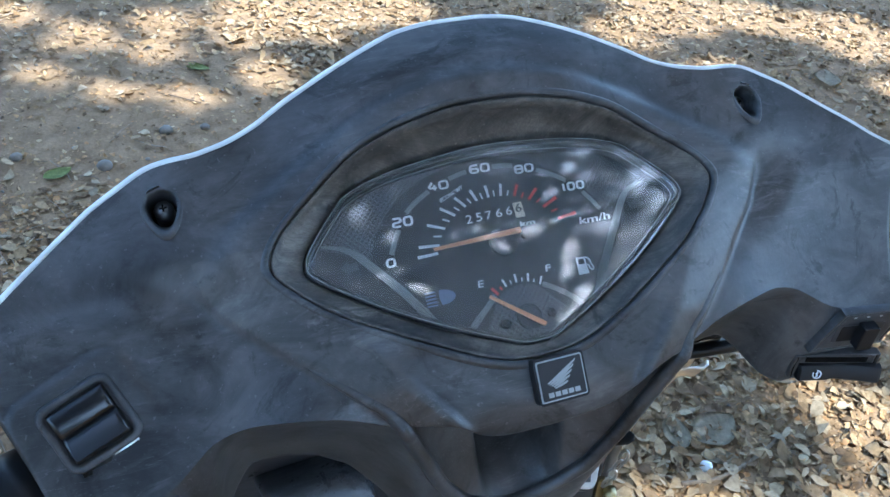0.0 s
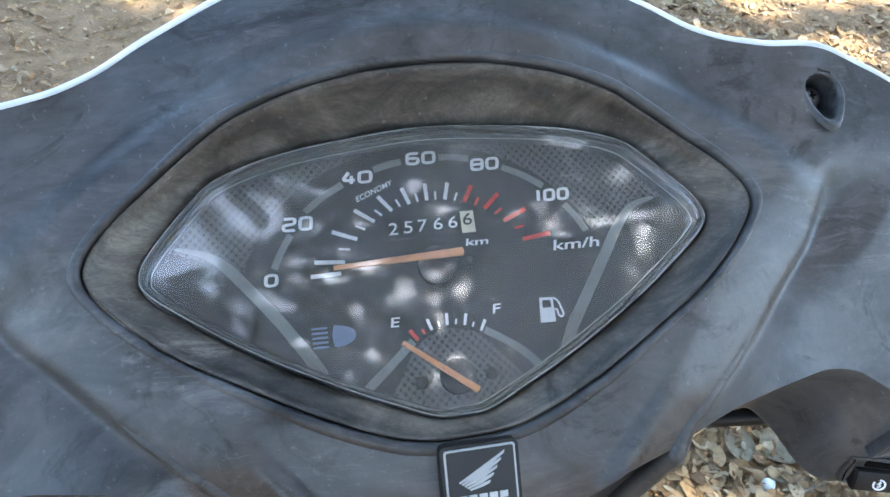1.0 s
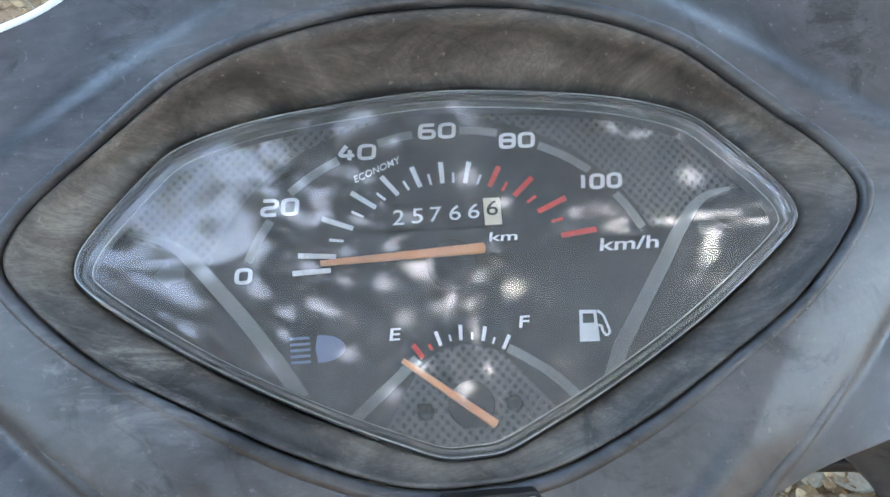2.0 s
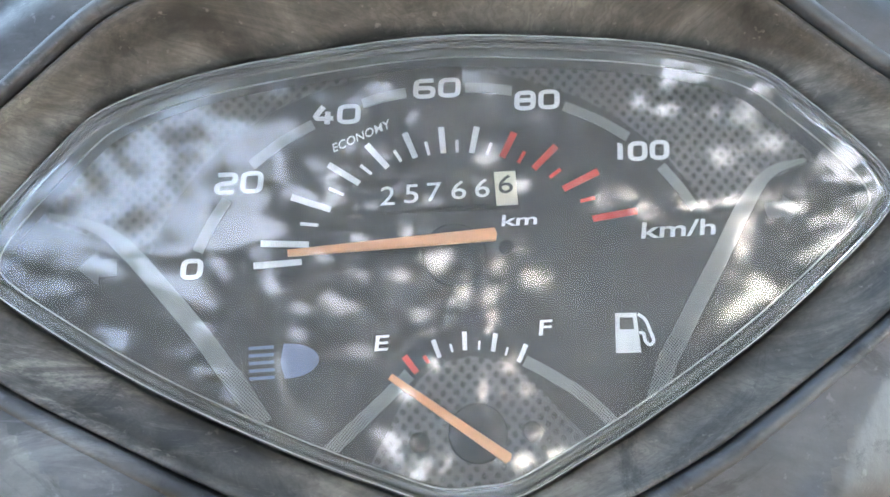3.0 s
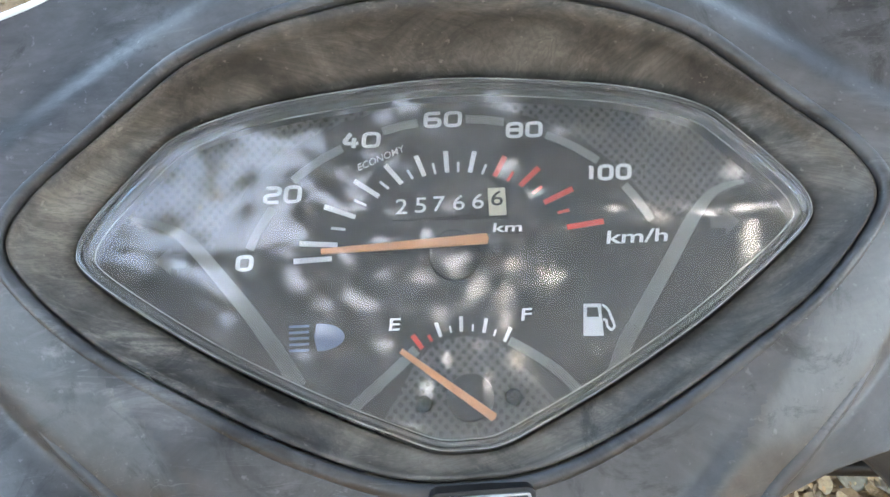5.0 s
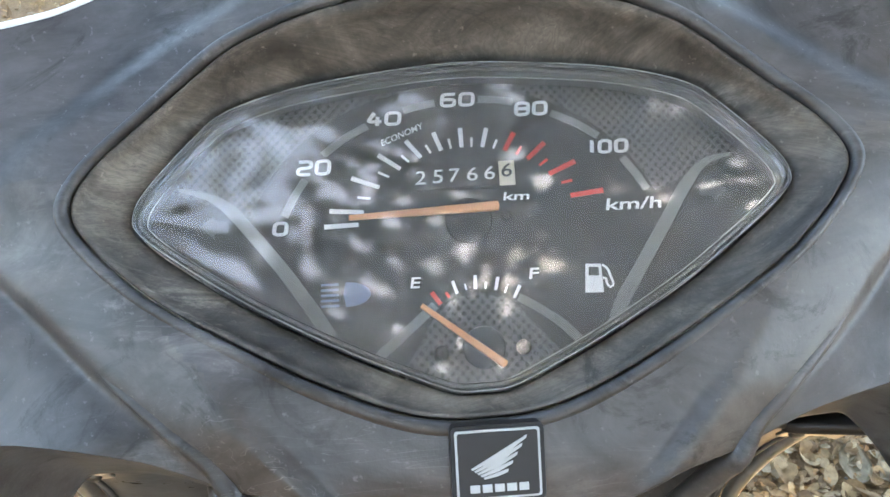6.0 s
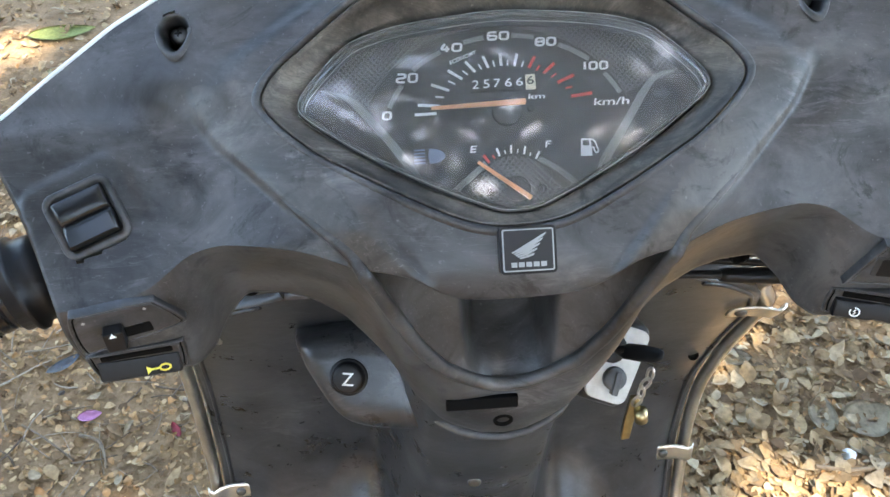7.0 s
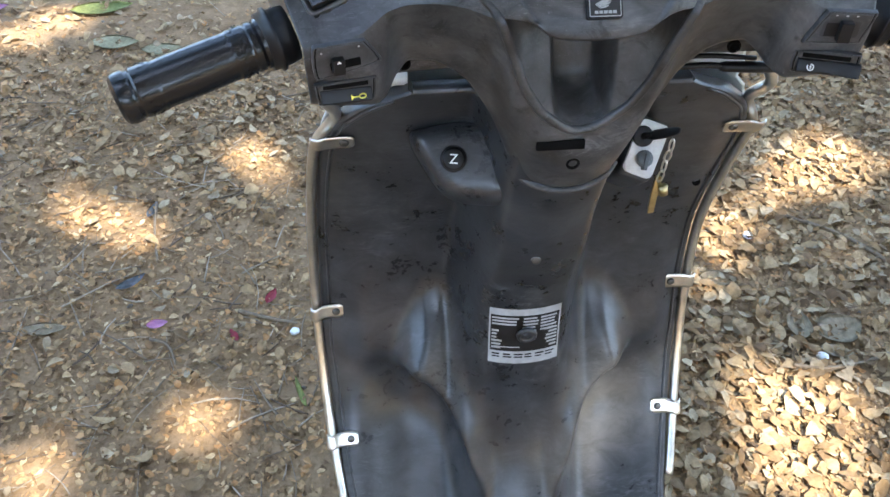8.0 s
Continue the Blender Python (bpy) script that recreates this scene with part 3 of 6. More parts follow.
ribbon("side_stripe", [(89, 7.7), (79.7, 5), (72.1, -3), (64.2, -14.9), (53.9, -30.1), (51.2, -34.2)], 4.3, 0.3, GREYP, ((0, 0.4, 1), (1.0, 4.0, 4.4)), "grey curved stripe")
ribbon("side_stripe", [(51.2, -34.2), (47.7, -39.4), (42.5, -51)], 4.5, 0.3, HALFTONE)
ribbon("fuel_stripe", [(-11.9, -37.8), (-17.0, -42.2), (-22.4, -46.7)], 3.0, 0.3, GREYP)
ribbon("fuel_stripe", [(-22.4, -46.7), (-27.8, -51.1), (-33.2, -55.5)], 3.2, 0.3, HALFTONE)
ribbon("fuel_stripe", [(14.6, -36.6), (19.5, -39.6), (24.9, -43.4)], 2.6, 0.3, GREYP)
ribbon("fuel_stripe", [(24.9, -43.4), (28.6, -46.6), (33.5, -52.0)], 2.8, 0.3, HALFTONE)
for run in ([(-58.6, -6.5), (-55.6, -0.5), (-51.7, 5.6)], [(-45.8, 13.7), (-38.8, 19), (-31, 23.2)], [(-18.9, 28), (-13.5, 29.4), (-8.2, 30.3)],
            [(6.3, 30.9), (12.2, 30.5), (17.9, 29.5)], [(30.3, 24.9), (38.2, 21), (45.4, 16)], [(52.6, 8.1), (56.4, 2.7), (59.6, -3.1)]):
    ribbon("scale_arc", run, 2.5, 0.3, GREYP)



def rounded_path(pts, r, closed=False):
    """A polyline with its corners rounded by r."""
    p = [np.array(q, float) for q in pts]
    n = len(p)
    out = []
    for i in range(n):
        if not closed and i in (0, n - 1):
            out.append(p[i])
            continue
        a, b, c = p[i - 1], p[i], p[(i + 1) % n]
        d0, d1 = (a - b), (c - b)
        k0, k1 = min(r, np.linalg.norm(d0) * 0.45), min(r, np.linalg.norm(d1) * 0.45)
        s, e = b + d0 / np.linalg.norm(d0) * k0, b + d1 / np.linalg.norm(d1) * k1
        for t in (0, 0.33, 0.67, 1):
            out.append((1 - t) ** 2 * s + 2 * t * (1 - t) * b + t * t * e)
    return np.array(out)


GLYPHS = {"0": ([[(0, 0), (1, 0), (1, 1), (0, 1)]], []), "1": ([], [[(0.25, 0.92), (0.62, 1.0), (0.62, 0)]]),
          "2": ([], [[(0, 1), (1, 1), (1, 0.52), (0, 0.48), (0, 0), (1, 0)]]), "4": ([], [[(0.50, 1.05), (0, 0.28), (1.08, 0.28)], [(0.76, 0.70), (0.76, -0.1)]]),
          "6": ([], [[(1, 1), (0, 1), (0, 0), (1, 0), (1, 0.54), (0, 0.54)]]), "8": ([[(0, 0), (1, 0), (1, 1), (0, 1)]], [[(0, 0.52), (1, 0.52)]])}


def numeral(text, lo, hi):
    """Wide, square-shouldered, slightly slanted numerals of the dial, drawn as flat strokes."""
    sw = 1.12
    k = len(text)
    gap = 0.75
    slant = 0.12
    h = hi[1] - lo[1]
    wid = (hi[0] - lo[0] - slant * h * 0.6 - gap * (k - 1)) / k
    bm = bmesh.new()
    level = 0.30
    x = lo[0]
    for ch in text:
        wc = wid if ch != "1" else wid * 0.62
        closed, open_ = GLYPHS[ch]
        for paths, is_closed in ((closed, True), (open_, False)):
            for path in paths:
                pts = [(x + sw / 2 + q[0] * (wc - sw), lo[1] + sw / 2 + q[1] * (h - sw)) for q in path]
                p = rounded_path(pts, 1.25, is_closed)
                p[:, 0] += slant * (p[:, 1] - lo[1])
                if is_closed:
                    t = np.roll(p, -1, 0) - np.roll(p, 1, 0)
                else:
                    t = np.gradient(p, axis=0)
                t /= np.maximum(np.linalg.norm(t, axis=1), 1e-9)[:, None]
                nn = np.stack([-t[:, 1], t[:, 0]], 1)
                wd = sw / 2 * np.where(np.abs(t[:, 1]) > 0.7, 1.15, 0.92)
                a_, b_ = p + nn * wd[:, None], p - nn * wd[:, None]
                rows = [[(*(q * MM), (level - 0.25) * MM) for q in a_], [(*(q * MM), level * MM) for q in a_], [(*(q * MM), level * MM) for q in b_], [(*(q * MM), (level - 0.25) * MM) for q in b_]]
                grid(bm, [list(r) for r in rows], closed=is_closed)
                level += 0.012
        x += wc + gap
    return part("numeral", bm, PRINT, panel, smooth=False)


for text, lo, hi in (("0", (-62.7, -12.9), (-57.4, -8.0)), ("20", (-54.7, 6.8), (-43.2, 12.3)), ("40", (-31.6, 22.9), (-19.5, 28.0)),
                     ("60", (-6.6, 28.5), (5.3, 33.7)), ("80", (18.0, 24.2), (29.5, 29.4)), ("100", (41.0, 9.7), (57.0, 14.8))):
    numeral(text, lo, hi)
part("unit_text", lettering("km/h", (0.0453, -0.0098), (0.0638, -0.0058), 0.3 * MM, 0.012, 0.12), PRINT, panel, smooth=False)
part("unit_text", lettering("km", (0.0121, -0.0047), (0.0208, -0.0020), 0.3 * MM, 0.012, 0.10), PRINT, panel, smooth=False)
part("economy_text", lettering("ECONOMY", (-0.0273, 0.0186), (-0.0118, 0.0207), 0.3 * MM, 0.006, 0.25, turn=22), PRINT, panel, smooth=False)
part("fuel_letter", lettering("E", (-0.0195, -0.0321), (-0.0159, -0.0286), 0.3 * MM, 0.012, 0.12), PRINT, panel, smooth=False)
part("fuel_letter", lettering("F", (0.0184, -0.0311), (0.0219, -0.0276), 0.3 * MM, 0.012, 0.12), PRINT, panel, smooth=False)


def tick(name, a, b, width, material):
    a, b = np.array(a, float), np.array(b, float)
    t = (b - a) / np.linalg.norm(b - a)
    n = np.array((-t[1], t[0])) * width / 2
    plate(name, [a + n, a - n, b - n * 0.9, b + n * 0.9], -0.2, 0.3, material)


for a, b in (((-46, -10.6), (-35, -10.3)), ((-44.2, -5.4), (-33.2, -6.3)), ((-36.8, 5.4), (-27.8, 1.8)), ((-27.8, 12.9), (-20.7, 7.8)),
             ((-18.5, 17.4), (-13.8, 11.4)), ((-9.2, 19.9), (-7, 13.5)), ((-0.3, 21), (-0.2, 14.3)), ((8.4, 20.6), (6.6, 14))):
    tick("scale_mark", a, b, 1.55, PRINT)
for a, b in (((-35, -1.2), (-30.8, -1.8)), ((-28, 7), (-24.5, 5.2)), ((-20.2, 12.3), (-17.7, 10)), ((-12, 15.6), (-10.5, 12.8)), ((-4.3, 17.4), (-3.7, 14)),
             ((3.3, 17.5), (3.1, 14.3)), ((11.6, 16.3), (10.2, 13.3))):
    tick("scale_mark", a, b, 0.8, PRINT)
for a, b in (((17.4, 18.6), (13.9, 12.5)), ((27.3, 14.6), (21.3, 9.2)), ((36.9, 7.6), (28, 3.7)), ((45.2, -2.8), (34.3, -4.1))):
    tick("red_mark", a, b, 1.7, REDP)
for a, b in (((19.5, 13.6), (17.7, 10.9)), ((27.8, 8.7), (25, 6.8)), ((35.3, 1.1), (31.8, 0.4))):
    tick("red_mark", a, b, 0.9, REDP)
tick("red_mark", (-12.8, -33.7), (-10.2, -37.6), 1.5, REDP)
tick("red_mark", (-8.3, -33.9), (-7.4, -35.6), 0.9, REDP)
for a, b, wd in (((-6, -30.4), (-4.8, -34.5), 1.1), ((-2.1, -31.6), (-1.8, -33.5), 0.55), ((1.3, -29), (1.1, -33.3), 1.1), ((4.6, -31.4), (4.3, -33.4), 0.55),
                 ((8.5, -29.9), (7.5, -34), 1.1), ((11, -33.3), (10.3, -35.1), 0.55), ((15.3, -32.9), (13.2, -36.8), 1.1)):
    tick("fuel_mark", a, b, wd, PRINT)

# odometer: a recessed window with six drums
plate("odometer_window", [(-17.2, 0.2), (17.0, -0.6), (17.4, 9.0), (-16.9, 8.4)], -0.2, 0.25, DARK, "black odometer window")
for k, digit in enumerate("257666"):
    cx, cy = -14.4 + 5.68 * k, 4.1 + 0.16 * k
    last = k == 5
    drum = plate("odometer_drum", [(cx - 2.6, cy - 3.9 - (0.6 if last else 0)), (cx + 2.6, cy - 3.9 - (0.6 if last else 0)), (cx + 2.7, cy + 3.9), (cx - 2.5, cy + 3.9)], 0.0, 0.5,
                 CREAM if last else BLACK, "cream last odometer drum" if last else "")
    lift = 0.7 if last else 0.2
    bm = lettering(digit, ((cx - 1.75) * MM, (cy - 2.3 + lift) * MM), ((cx + 1.75) * MM, (cy + 2.3 + lift) * MM), 0.5 * MM, 0.004, 0.08, 0.0001)
    part("odometer_digit", bm, BLACK if last else PRINT, panel, smooth=False)
plate("odometer_digit", [(12.2, -0.6), (15.4, -0.55), (15.4, 0.15), (12.2, 0.1)], 0.3, 0.62, BLACK)


def needle(name, tip, base, w0, w1, z, label):
    t0, t1 = np.array(tip, float), np.array(base, float)
    t = (t1 - t0) / np.linalg.norm(t1 - t0)
    n = np.array((-t[1], t[0]))
    bm = bmesh.new()
    pts = [t0 + n * w0 / 2, t0 - n * w0 / 2, t1 - n * w1 / 2, t1 + t * 0.5, t1 + n * w1 / 2]
    outline_solid(bm, [(x * MM, y * MM) for x, y in pts], (z - 0.8) * MM, (z + 0.5) * MM, 0.25 * MM)
    return part(name, bm, ORANGE, panel, label, smooth=False)


needle("speed_needle", (-37.7, -8.9), (9.9, -7.3), 1.5, 3.0, 4.0, "orange speedometer needle at zero")
needle("fuel_needle", (-16.3, -38.3), (8.4, -57.9), 1.5, 2.4, 4.0, "orange fuel needle at empty")
for name, x, y, r, h in (("needle_hub", 0.5, -11.0, 7.6, 1.2), ("needle_hub", 2.5, -52.0, 6.7, 1.2), ("dial_screw", 12.8, -9.8, 1.7, 0.7), ("dial_screw", -10.7, -53, 2.3, 0.8), ("dial_screw", 14.8, -52.5, 2.3, 0.8)):
    bm = bmesh.new()
    lathe(bm, [(r * MM, 0), (r * MM, h * 0.7 * MM), (r * 0.93 * MM, h * MM), (r * 0.4 * MM, h * MM)], 28, pose(x * MM, y * MM, 0))
    sc = part(name, bm, DIAL if name == "needle_hub" else BLACK, panel)
    if name == "dial_screw":
        # near-black bars stand for shade in the cross slot
        for w, hh in ((0.5, 2.0), (2.0, 0.5)):
            plate("screw_slot", [(x - w * r / 4.5, y - hh * r / 4.5), (x + w * r / 4.5, y - hh * r / 4.5), (x + w * r / 4.5, y + hh * r / 4.5), (x - w * r / 4.5, y + hh * r / 4.5)], h * 0.7, h + 0.1, DARK)

# tell-tales
plate("turn_arrow", [(-85.5, -8.7), (-80.8, -4.8), (-80.8, -6.9), (-76.5, -6.9), (-76.5, -10.8), (-80.8, -10.8), (-80.8, -12.8)], -0.2, 0.25, DIMP, "unlit turn signal arrow")
plate("turn_arrow", [(86.2, -4.6), (81.5, -0.6), (81.5, -2.7), (77.2, -2.7), (77.2, -6.4), (81.5, -6.4), (81.5, -8.5)], -0.2, 0.25, DIMP, "unlit turn signal arrow")
lampshape = [(-39.8, -29.0)] + [(-39.3 + 7.3 * math.cos(a), -32.9 + 3.9 * math.sin(a)) for a in np.linspace(math.pi / 2, -math.pi / 2, 14)] + [(-39.8, -36.8), (-40.6, -32.9)]
plate("beam_symbol", lampshape, -0.2, 0.28, BLUEP, "blue high beam lamp symbol")
for k in range(5):
    y = -29.5 - 1.7 * k
    plate("beam_ray", [(-47.6, y - 0.35), (-42.0, y - 0.35), (-42.0, y + 0.35), (-47.6, y + 0.35)], -0.2, 0.28, BLUEP)
plate("pump_symbol", [(36.0, -36.4), (41.9, -36.6), (41.9, -27.3), (36.9, -27.1)], -0.2, 0.28, PRINT, "white fuel pump symbol")
plate("pump_symbol", [(37.5, -31.0), (40.9, -31.1), (40.9, -28.4), (37.8, -28.2)], -0.2, 0.36, DIAL)
ribbon("pump_hose", [(42.2, -27.6), (43.8, -29.0), (44.6, -31.5), (45.2, -34.0), (44.2, -35.0), (43.2, -33.8), (43.0, -32.2), (42.0, -32.0)], 0.7, 0.3, PRINT)


# ---------------------------------------------------------------- ground
def soil():
    m, n, l, b = nodes_of("dry_soil")
    co = coords(n)
    big = noise_node(n, l, co, 1.3, 8.0, 0.65)
    mid_ = noise_node(n, l, co, 14.0, 8.0, 0.7)
    fine = noise_node(n, l, co, 120.0, 5.0, 0.7)
    c1 = ramp(n, l, big, (0.3, (0.19, 0.122, 0.068)), (0.7, (0.33, 0.220, 0.126)))
    c2 = ramp(n, l, mid_, (0.3, (0.11, 0.070, 0.040)), (0.55, (0.26, 0.174, 0.099)), (0.75, (0.43, 0.305, 0.186)))
    c3 = ramp(n, l, fine, (0.3, (0.3, 0.3, 0.3)), (0.7, (0.75, 0.75, 0.75)))
    c = mix(n, l, 0.55, c1, c2)
    l.new(mix(n, l, 0.5, c, c3, "OVERLAY"), b.inputs["Base Color"])
    b.inputs["Roughness"].default_value = 0.95
    b.inputs["Specular IOR Level"].default_value = 0.2
    n1 = bump(n, l, fine, 0.6, 0.004, b)
    bump(n, l, mid_, 0.5, 0.02, b, n1)
    return m


SOIL = soil()


def ground_z(x, y):
    return 0.010 * noise.noise((x * 2.1, y * 2.1, 0.3)) + 0.006 * noise.noise((x * 7, y * 7, 1.7)) + 0.003 * noise.noise((x * 19, y * 19, 4.0))


def build_ground():
    xs = np.concatenate([[-300, -60, -15, -6, -3.5], np.arange(-2.2, 4.6, 0.04), [6, 9, 20, 70, 300]])
    ys = np.concatenate([[-300, -60, -15, -5, -2], np.arange(-0.6, 4.6, 0.04), [6, 9, 20, 70, 300]])
    bm = bmesh.new()
    grid(bm, [[(x, y, ground_z(x, y) if -3 < x < 5 and -1 < y < 5 else 0.0) for x in xs] for y in ys])
    ob = part("ground", bm, SOIL, None)
    return tagged(ob, "dry brown earth with leaf litter and dappled sun", "ground", kind="structure")


build_ground()


# ---------------------------------------------------------------- details of the handlebar cover
def build_vee_edge():
    x = np.linspace(-75.5, 75.5, 60)
    path = []
    for q in x:
        y, z = soft_table(VEE_X, VEE_Y, q, 2.0), soft_table(VEE_X, VEE_Z, q, 2.0)
        path.append((q * MM, y * MM - 0.0012, z * MM))
    rad = list(np.interp(np.abs(x), (0, 60, 76), (0.0042, 0.0042, 0.0040)))
    # the edge runs on up the cover as a fading ridge
    for sgn in (-1, 1):
        for v, r, sunk in zip((-81, -74, -66, -57, -47), (0.0038, 0.0034, 0.0029, 0.0023, 0.0014), (0.75, 0.8, 0.9, 1.05, 1.5)):
            a = float(np.interp(v, BAND_V, BAND_OUT)) - 1.5
            p = on_dial(sgn * a, v, float(cover_w(np.array(sgn * a), np.array(float(v)))) - sunk * r / MM)
            if sgn < 0:
                path.insert(0, tuple(p))
                rad.insert(0, r)
            else:
                path.append(tuple(p))
                rad.append(r)
    both = spline([(*p, r) for p, r in zip(path, rad)], 3)
    bm = bmesh.new()
    tube(bm, both[:, :3], both[:, 3], 10)
    bm.transform(TWIST)
    return part("vee_edge", bm, COVER, cover, "raised V-shaped lower edge of the cover")


build_vee_edge()


def build_wells():
    for sgn in (-1, 1):
        x, y = sgn * WELL[0], WELL[1]
        w = float(cover_w(np.array(x), np.array(y)))
        m = TWIST @ DM @ pose(x * MM, y * MM, w * MM, -4, 4 * sgn)
        bm = bmesh.new()
        rows = []
        for r, h, dy in ((9.9, -1.6, -0.6), (9.0, 0.15, -0.6), (7.9, 0.0, -0.4), (7.3, -0.8, -0.3), (6.8, -3.0, 0.0), (6.4, -12, 0.6), (6.1, -19, 0.8)):
            # the mouth runs out into a drip groove on its lower side
            rows.append([m @ Vector((r * math.cos(a) * (1 - 0.12 * max(0, -math.sin(a)) ** 2) * MM, (r * 1.05 * math.sin(a) * (1 + 0.60 * max(0, -math.sin(a)) * (h > -4)) + dy) * MM, h * MM)) for a in np.arange(28) * 2 * math.pi / 28])
        vs = grid(bm, rows, closed=True)
        cap(bm, vs[-1])
        part("screw_well", bm, COVER, cover)
        bm = bmesh.new()
        lathe(bm, [(4.8 * MM, -19.5 * MM), (4.8 * MM, -9.5 * MM), (4.2 * MM, -7.6 * MM), (2.0 * MM, -6.6 * MM)], 20, m @ pose(0, 0.0012, 0))
        part("cover_screw", bm, SCREW, cover, "dark cross-head screw in a well")
        # cross slot: its shade is given by near-black bars
        for ww, hh in ((0.9, 3.6), (3.6, 0.9)):
            bm = bmesh.new()
            box(bm, (ww * MM, hh * MM, 0.8 * MM), m @ pose(0, 0.0012, -6.7 * MM))
            part("cover_screw", bm, DARK, cover, smooth=False)


build_wells()


def build_badge():
    m = DM @ pose(2.8 * MM, -86.6 * MM, 15.2 * MM, 16, 1, 0.5)
    badge = new("badge")
    badge.parent = cover
    badge.matrix_basis = m
    badge["label"] = "square black badge with silver frame and winged emblem"

    def flat(name, pts, z0, z1, mat):
        bm = bmesh.new()
        outline_solid(bm, [(x * MM, y * MM) for x, y in pts], z0 * MM, z1 * MM, 0.2 * MM)
        return part(name, bm, mat, badge, smooth=False)

    flat("badge_base", rounded_rect(27, 22.6, 2.2), -4, 1.0, BLACK)
    flat("badge_face", rounded_rect(24.4, 20.0, 1.0), 0.5, 1.5, SILVER)
    flat("badge_face", rounded_rect(23.0, 18.6, 0.7), 0.6, 1.75, DIAL)
    # wing of tapering feathers over a row of plain name bars
    for k in range(5):
        q = k / 4
        x0, y0 = -7.6 + 3.4 * q, -1.2 - 2.7 * q
        x1, y1 = 8.2 - 5.6 * q, 8.0 - 9.4 * q
        flat("emblem", [(x0, y0 - 0.25), (x0 + 0.55 * (x1 - x0), y0 + 0.44 * (y1 - y0) - 0.7), (x1, y1 - 1.0), (x1 + 0.15, y1), (x0 + 0.5 * (x1 - x0), y0 + 0.50 * (y1 - y0) + 0.2), (x0 - 0.3, y0 + 0.35)], 1.2, 1.95, SILVER)
    for k in range(5):
        flat("emblem", [(-8.4 + 3.5 * k, -7.9), (-5.6 + 3.5 * k, -7.9), (-5.6 + 3.5 * k, -5.6), (-8.4 + 3.5 * k, -5.6)], 1.2, 1.95, SILVER)


build_badge()


def build_turn_switch():
    """The square rocker of the turn signal in its recessed frame, on the wing of the cover."""
    w = float(cover_w(np.array(-208.0), np.array(-54.0)))
    e = 1.0
    a = float(cover_w(np.array(-208.0 + e), np.array(-54.0))) - w
    b = float(cover_w(np.array(-208.0), np.array(-54.0 + e))) - w
    m = DM @ pose(-208 * MM, -54.2 * MM, (w + 1.0) * MM, math.degrees(math.atan(b)), -math.degrees(math.atan(a))) @ pose(0, 0, 0, 0, 0, 22)
    sw = new("turn_switch")
    sw.parent = cover
    sw.matrix_basis = m
    sw["label"] = "black square rocker switch"
    bm = bmesh.new()
    rows = []
    for w_, h_, r_, z in ((38, 36.5, 6, -12.0), (36, 34.5, 6, -1.0), (35, 33.5, 6, 0.9), (33.5, 32, 5.5, 1.3), (29, 27.5, 4, 1.0), (27.6, 26, 3.5, -3.0)):
        rows.append([(x * MM, y * MM, z * MM) for x, y in rounded_rect(w_, h_, r_, 6)])
    vs = grid(bm, rows, closed=True)
    cap(bm, vs[-1])
    part("switch_frame", bm, COVER, sw)
    bm = bmesh.new()
    prof = [(-12.6, -3), (-12.6, 2.2), (-12.0, 4.2), (-10.6, 5.2), (-3.0, 3.4), (-1.2, 2.6), (0.0, 1.2), (0.9, 2.6), (2.4, 3.2), (10.4, 4.0), (11.8, 3.2), (12.6, 1.4), (12.6, -3)]
    rows = [[(x * MM, y * MM, max(z - dz, -3) * MM) for y, z in prof] for x, dz in ((-13.4, 3.4), (-13.1, 1.2), (-12.2, 0.2), (-10.5, 0), (10.5, 0), (12.2, 0.2), (13.1, 1.2), (13.4, 3.4))]
    vs = grid(bm, rows)
    cap(bm, vs[0])
    cap(bm, vs[-1], True)
    sharp(part("rocker", bm, GLOSS, sw, "glossy black rocker"), 40)


build_turn_switch()


def control_panel(m, pts, name, label):
    """A recessed switch plate in the housing's rear face."""
    p = new(name)
    p.parent = cover
    p.matrix_basis = m
    p["label"] = label
    line = spline(pts, 4, closed=True)
    c = line.mean(0)
    bm = bmesh.new()
    rows = []
    for s, z in ((1.06, -5.0), (1.06, 0.2), (1.03, 0.7), (1.0, 0.7), (0.985, -0.3), (0.955, -0.3), (0.94, 0.5), (0.90, 0.6)):
        rows.append([(*((c + (q - c) * s) * MM), z * MM) for q in line])
    vs = grid(bm, rows, closed=True)
    cap(bm, vs[-1])
    part("switch_plate", bm, COVER, p)
    bm = bmesh.new()
    grid(bm, [[(*((c + (q - c) * s) * MM), -0.05 * MM) for q in line] for s in (0.995, 0.948)], closed=True)
    part("plate_seam", bm, DARK, p)
    return p


def add_box(parent, name, size, at, material, r=0.6, label="", turn=0, tilt=0, yaw=0):
    bm = bmesh.new()
    box(bm, tuple(s * MM for s in size), pose(at[0] * MM, at[1] * MM, at[2] * MM, tilt, turn, yaw), r * MM)
    return part(name, bm, material, parent, label, smooth=False)


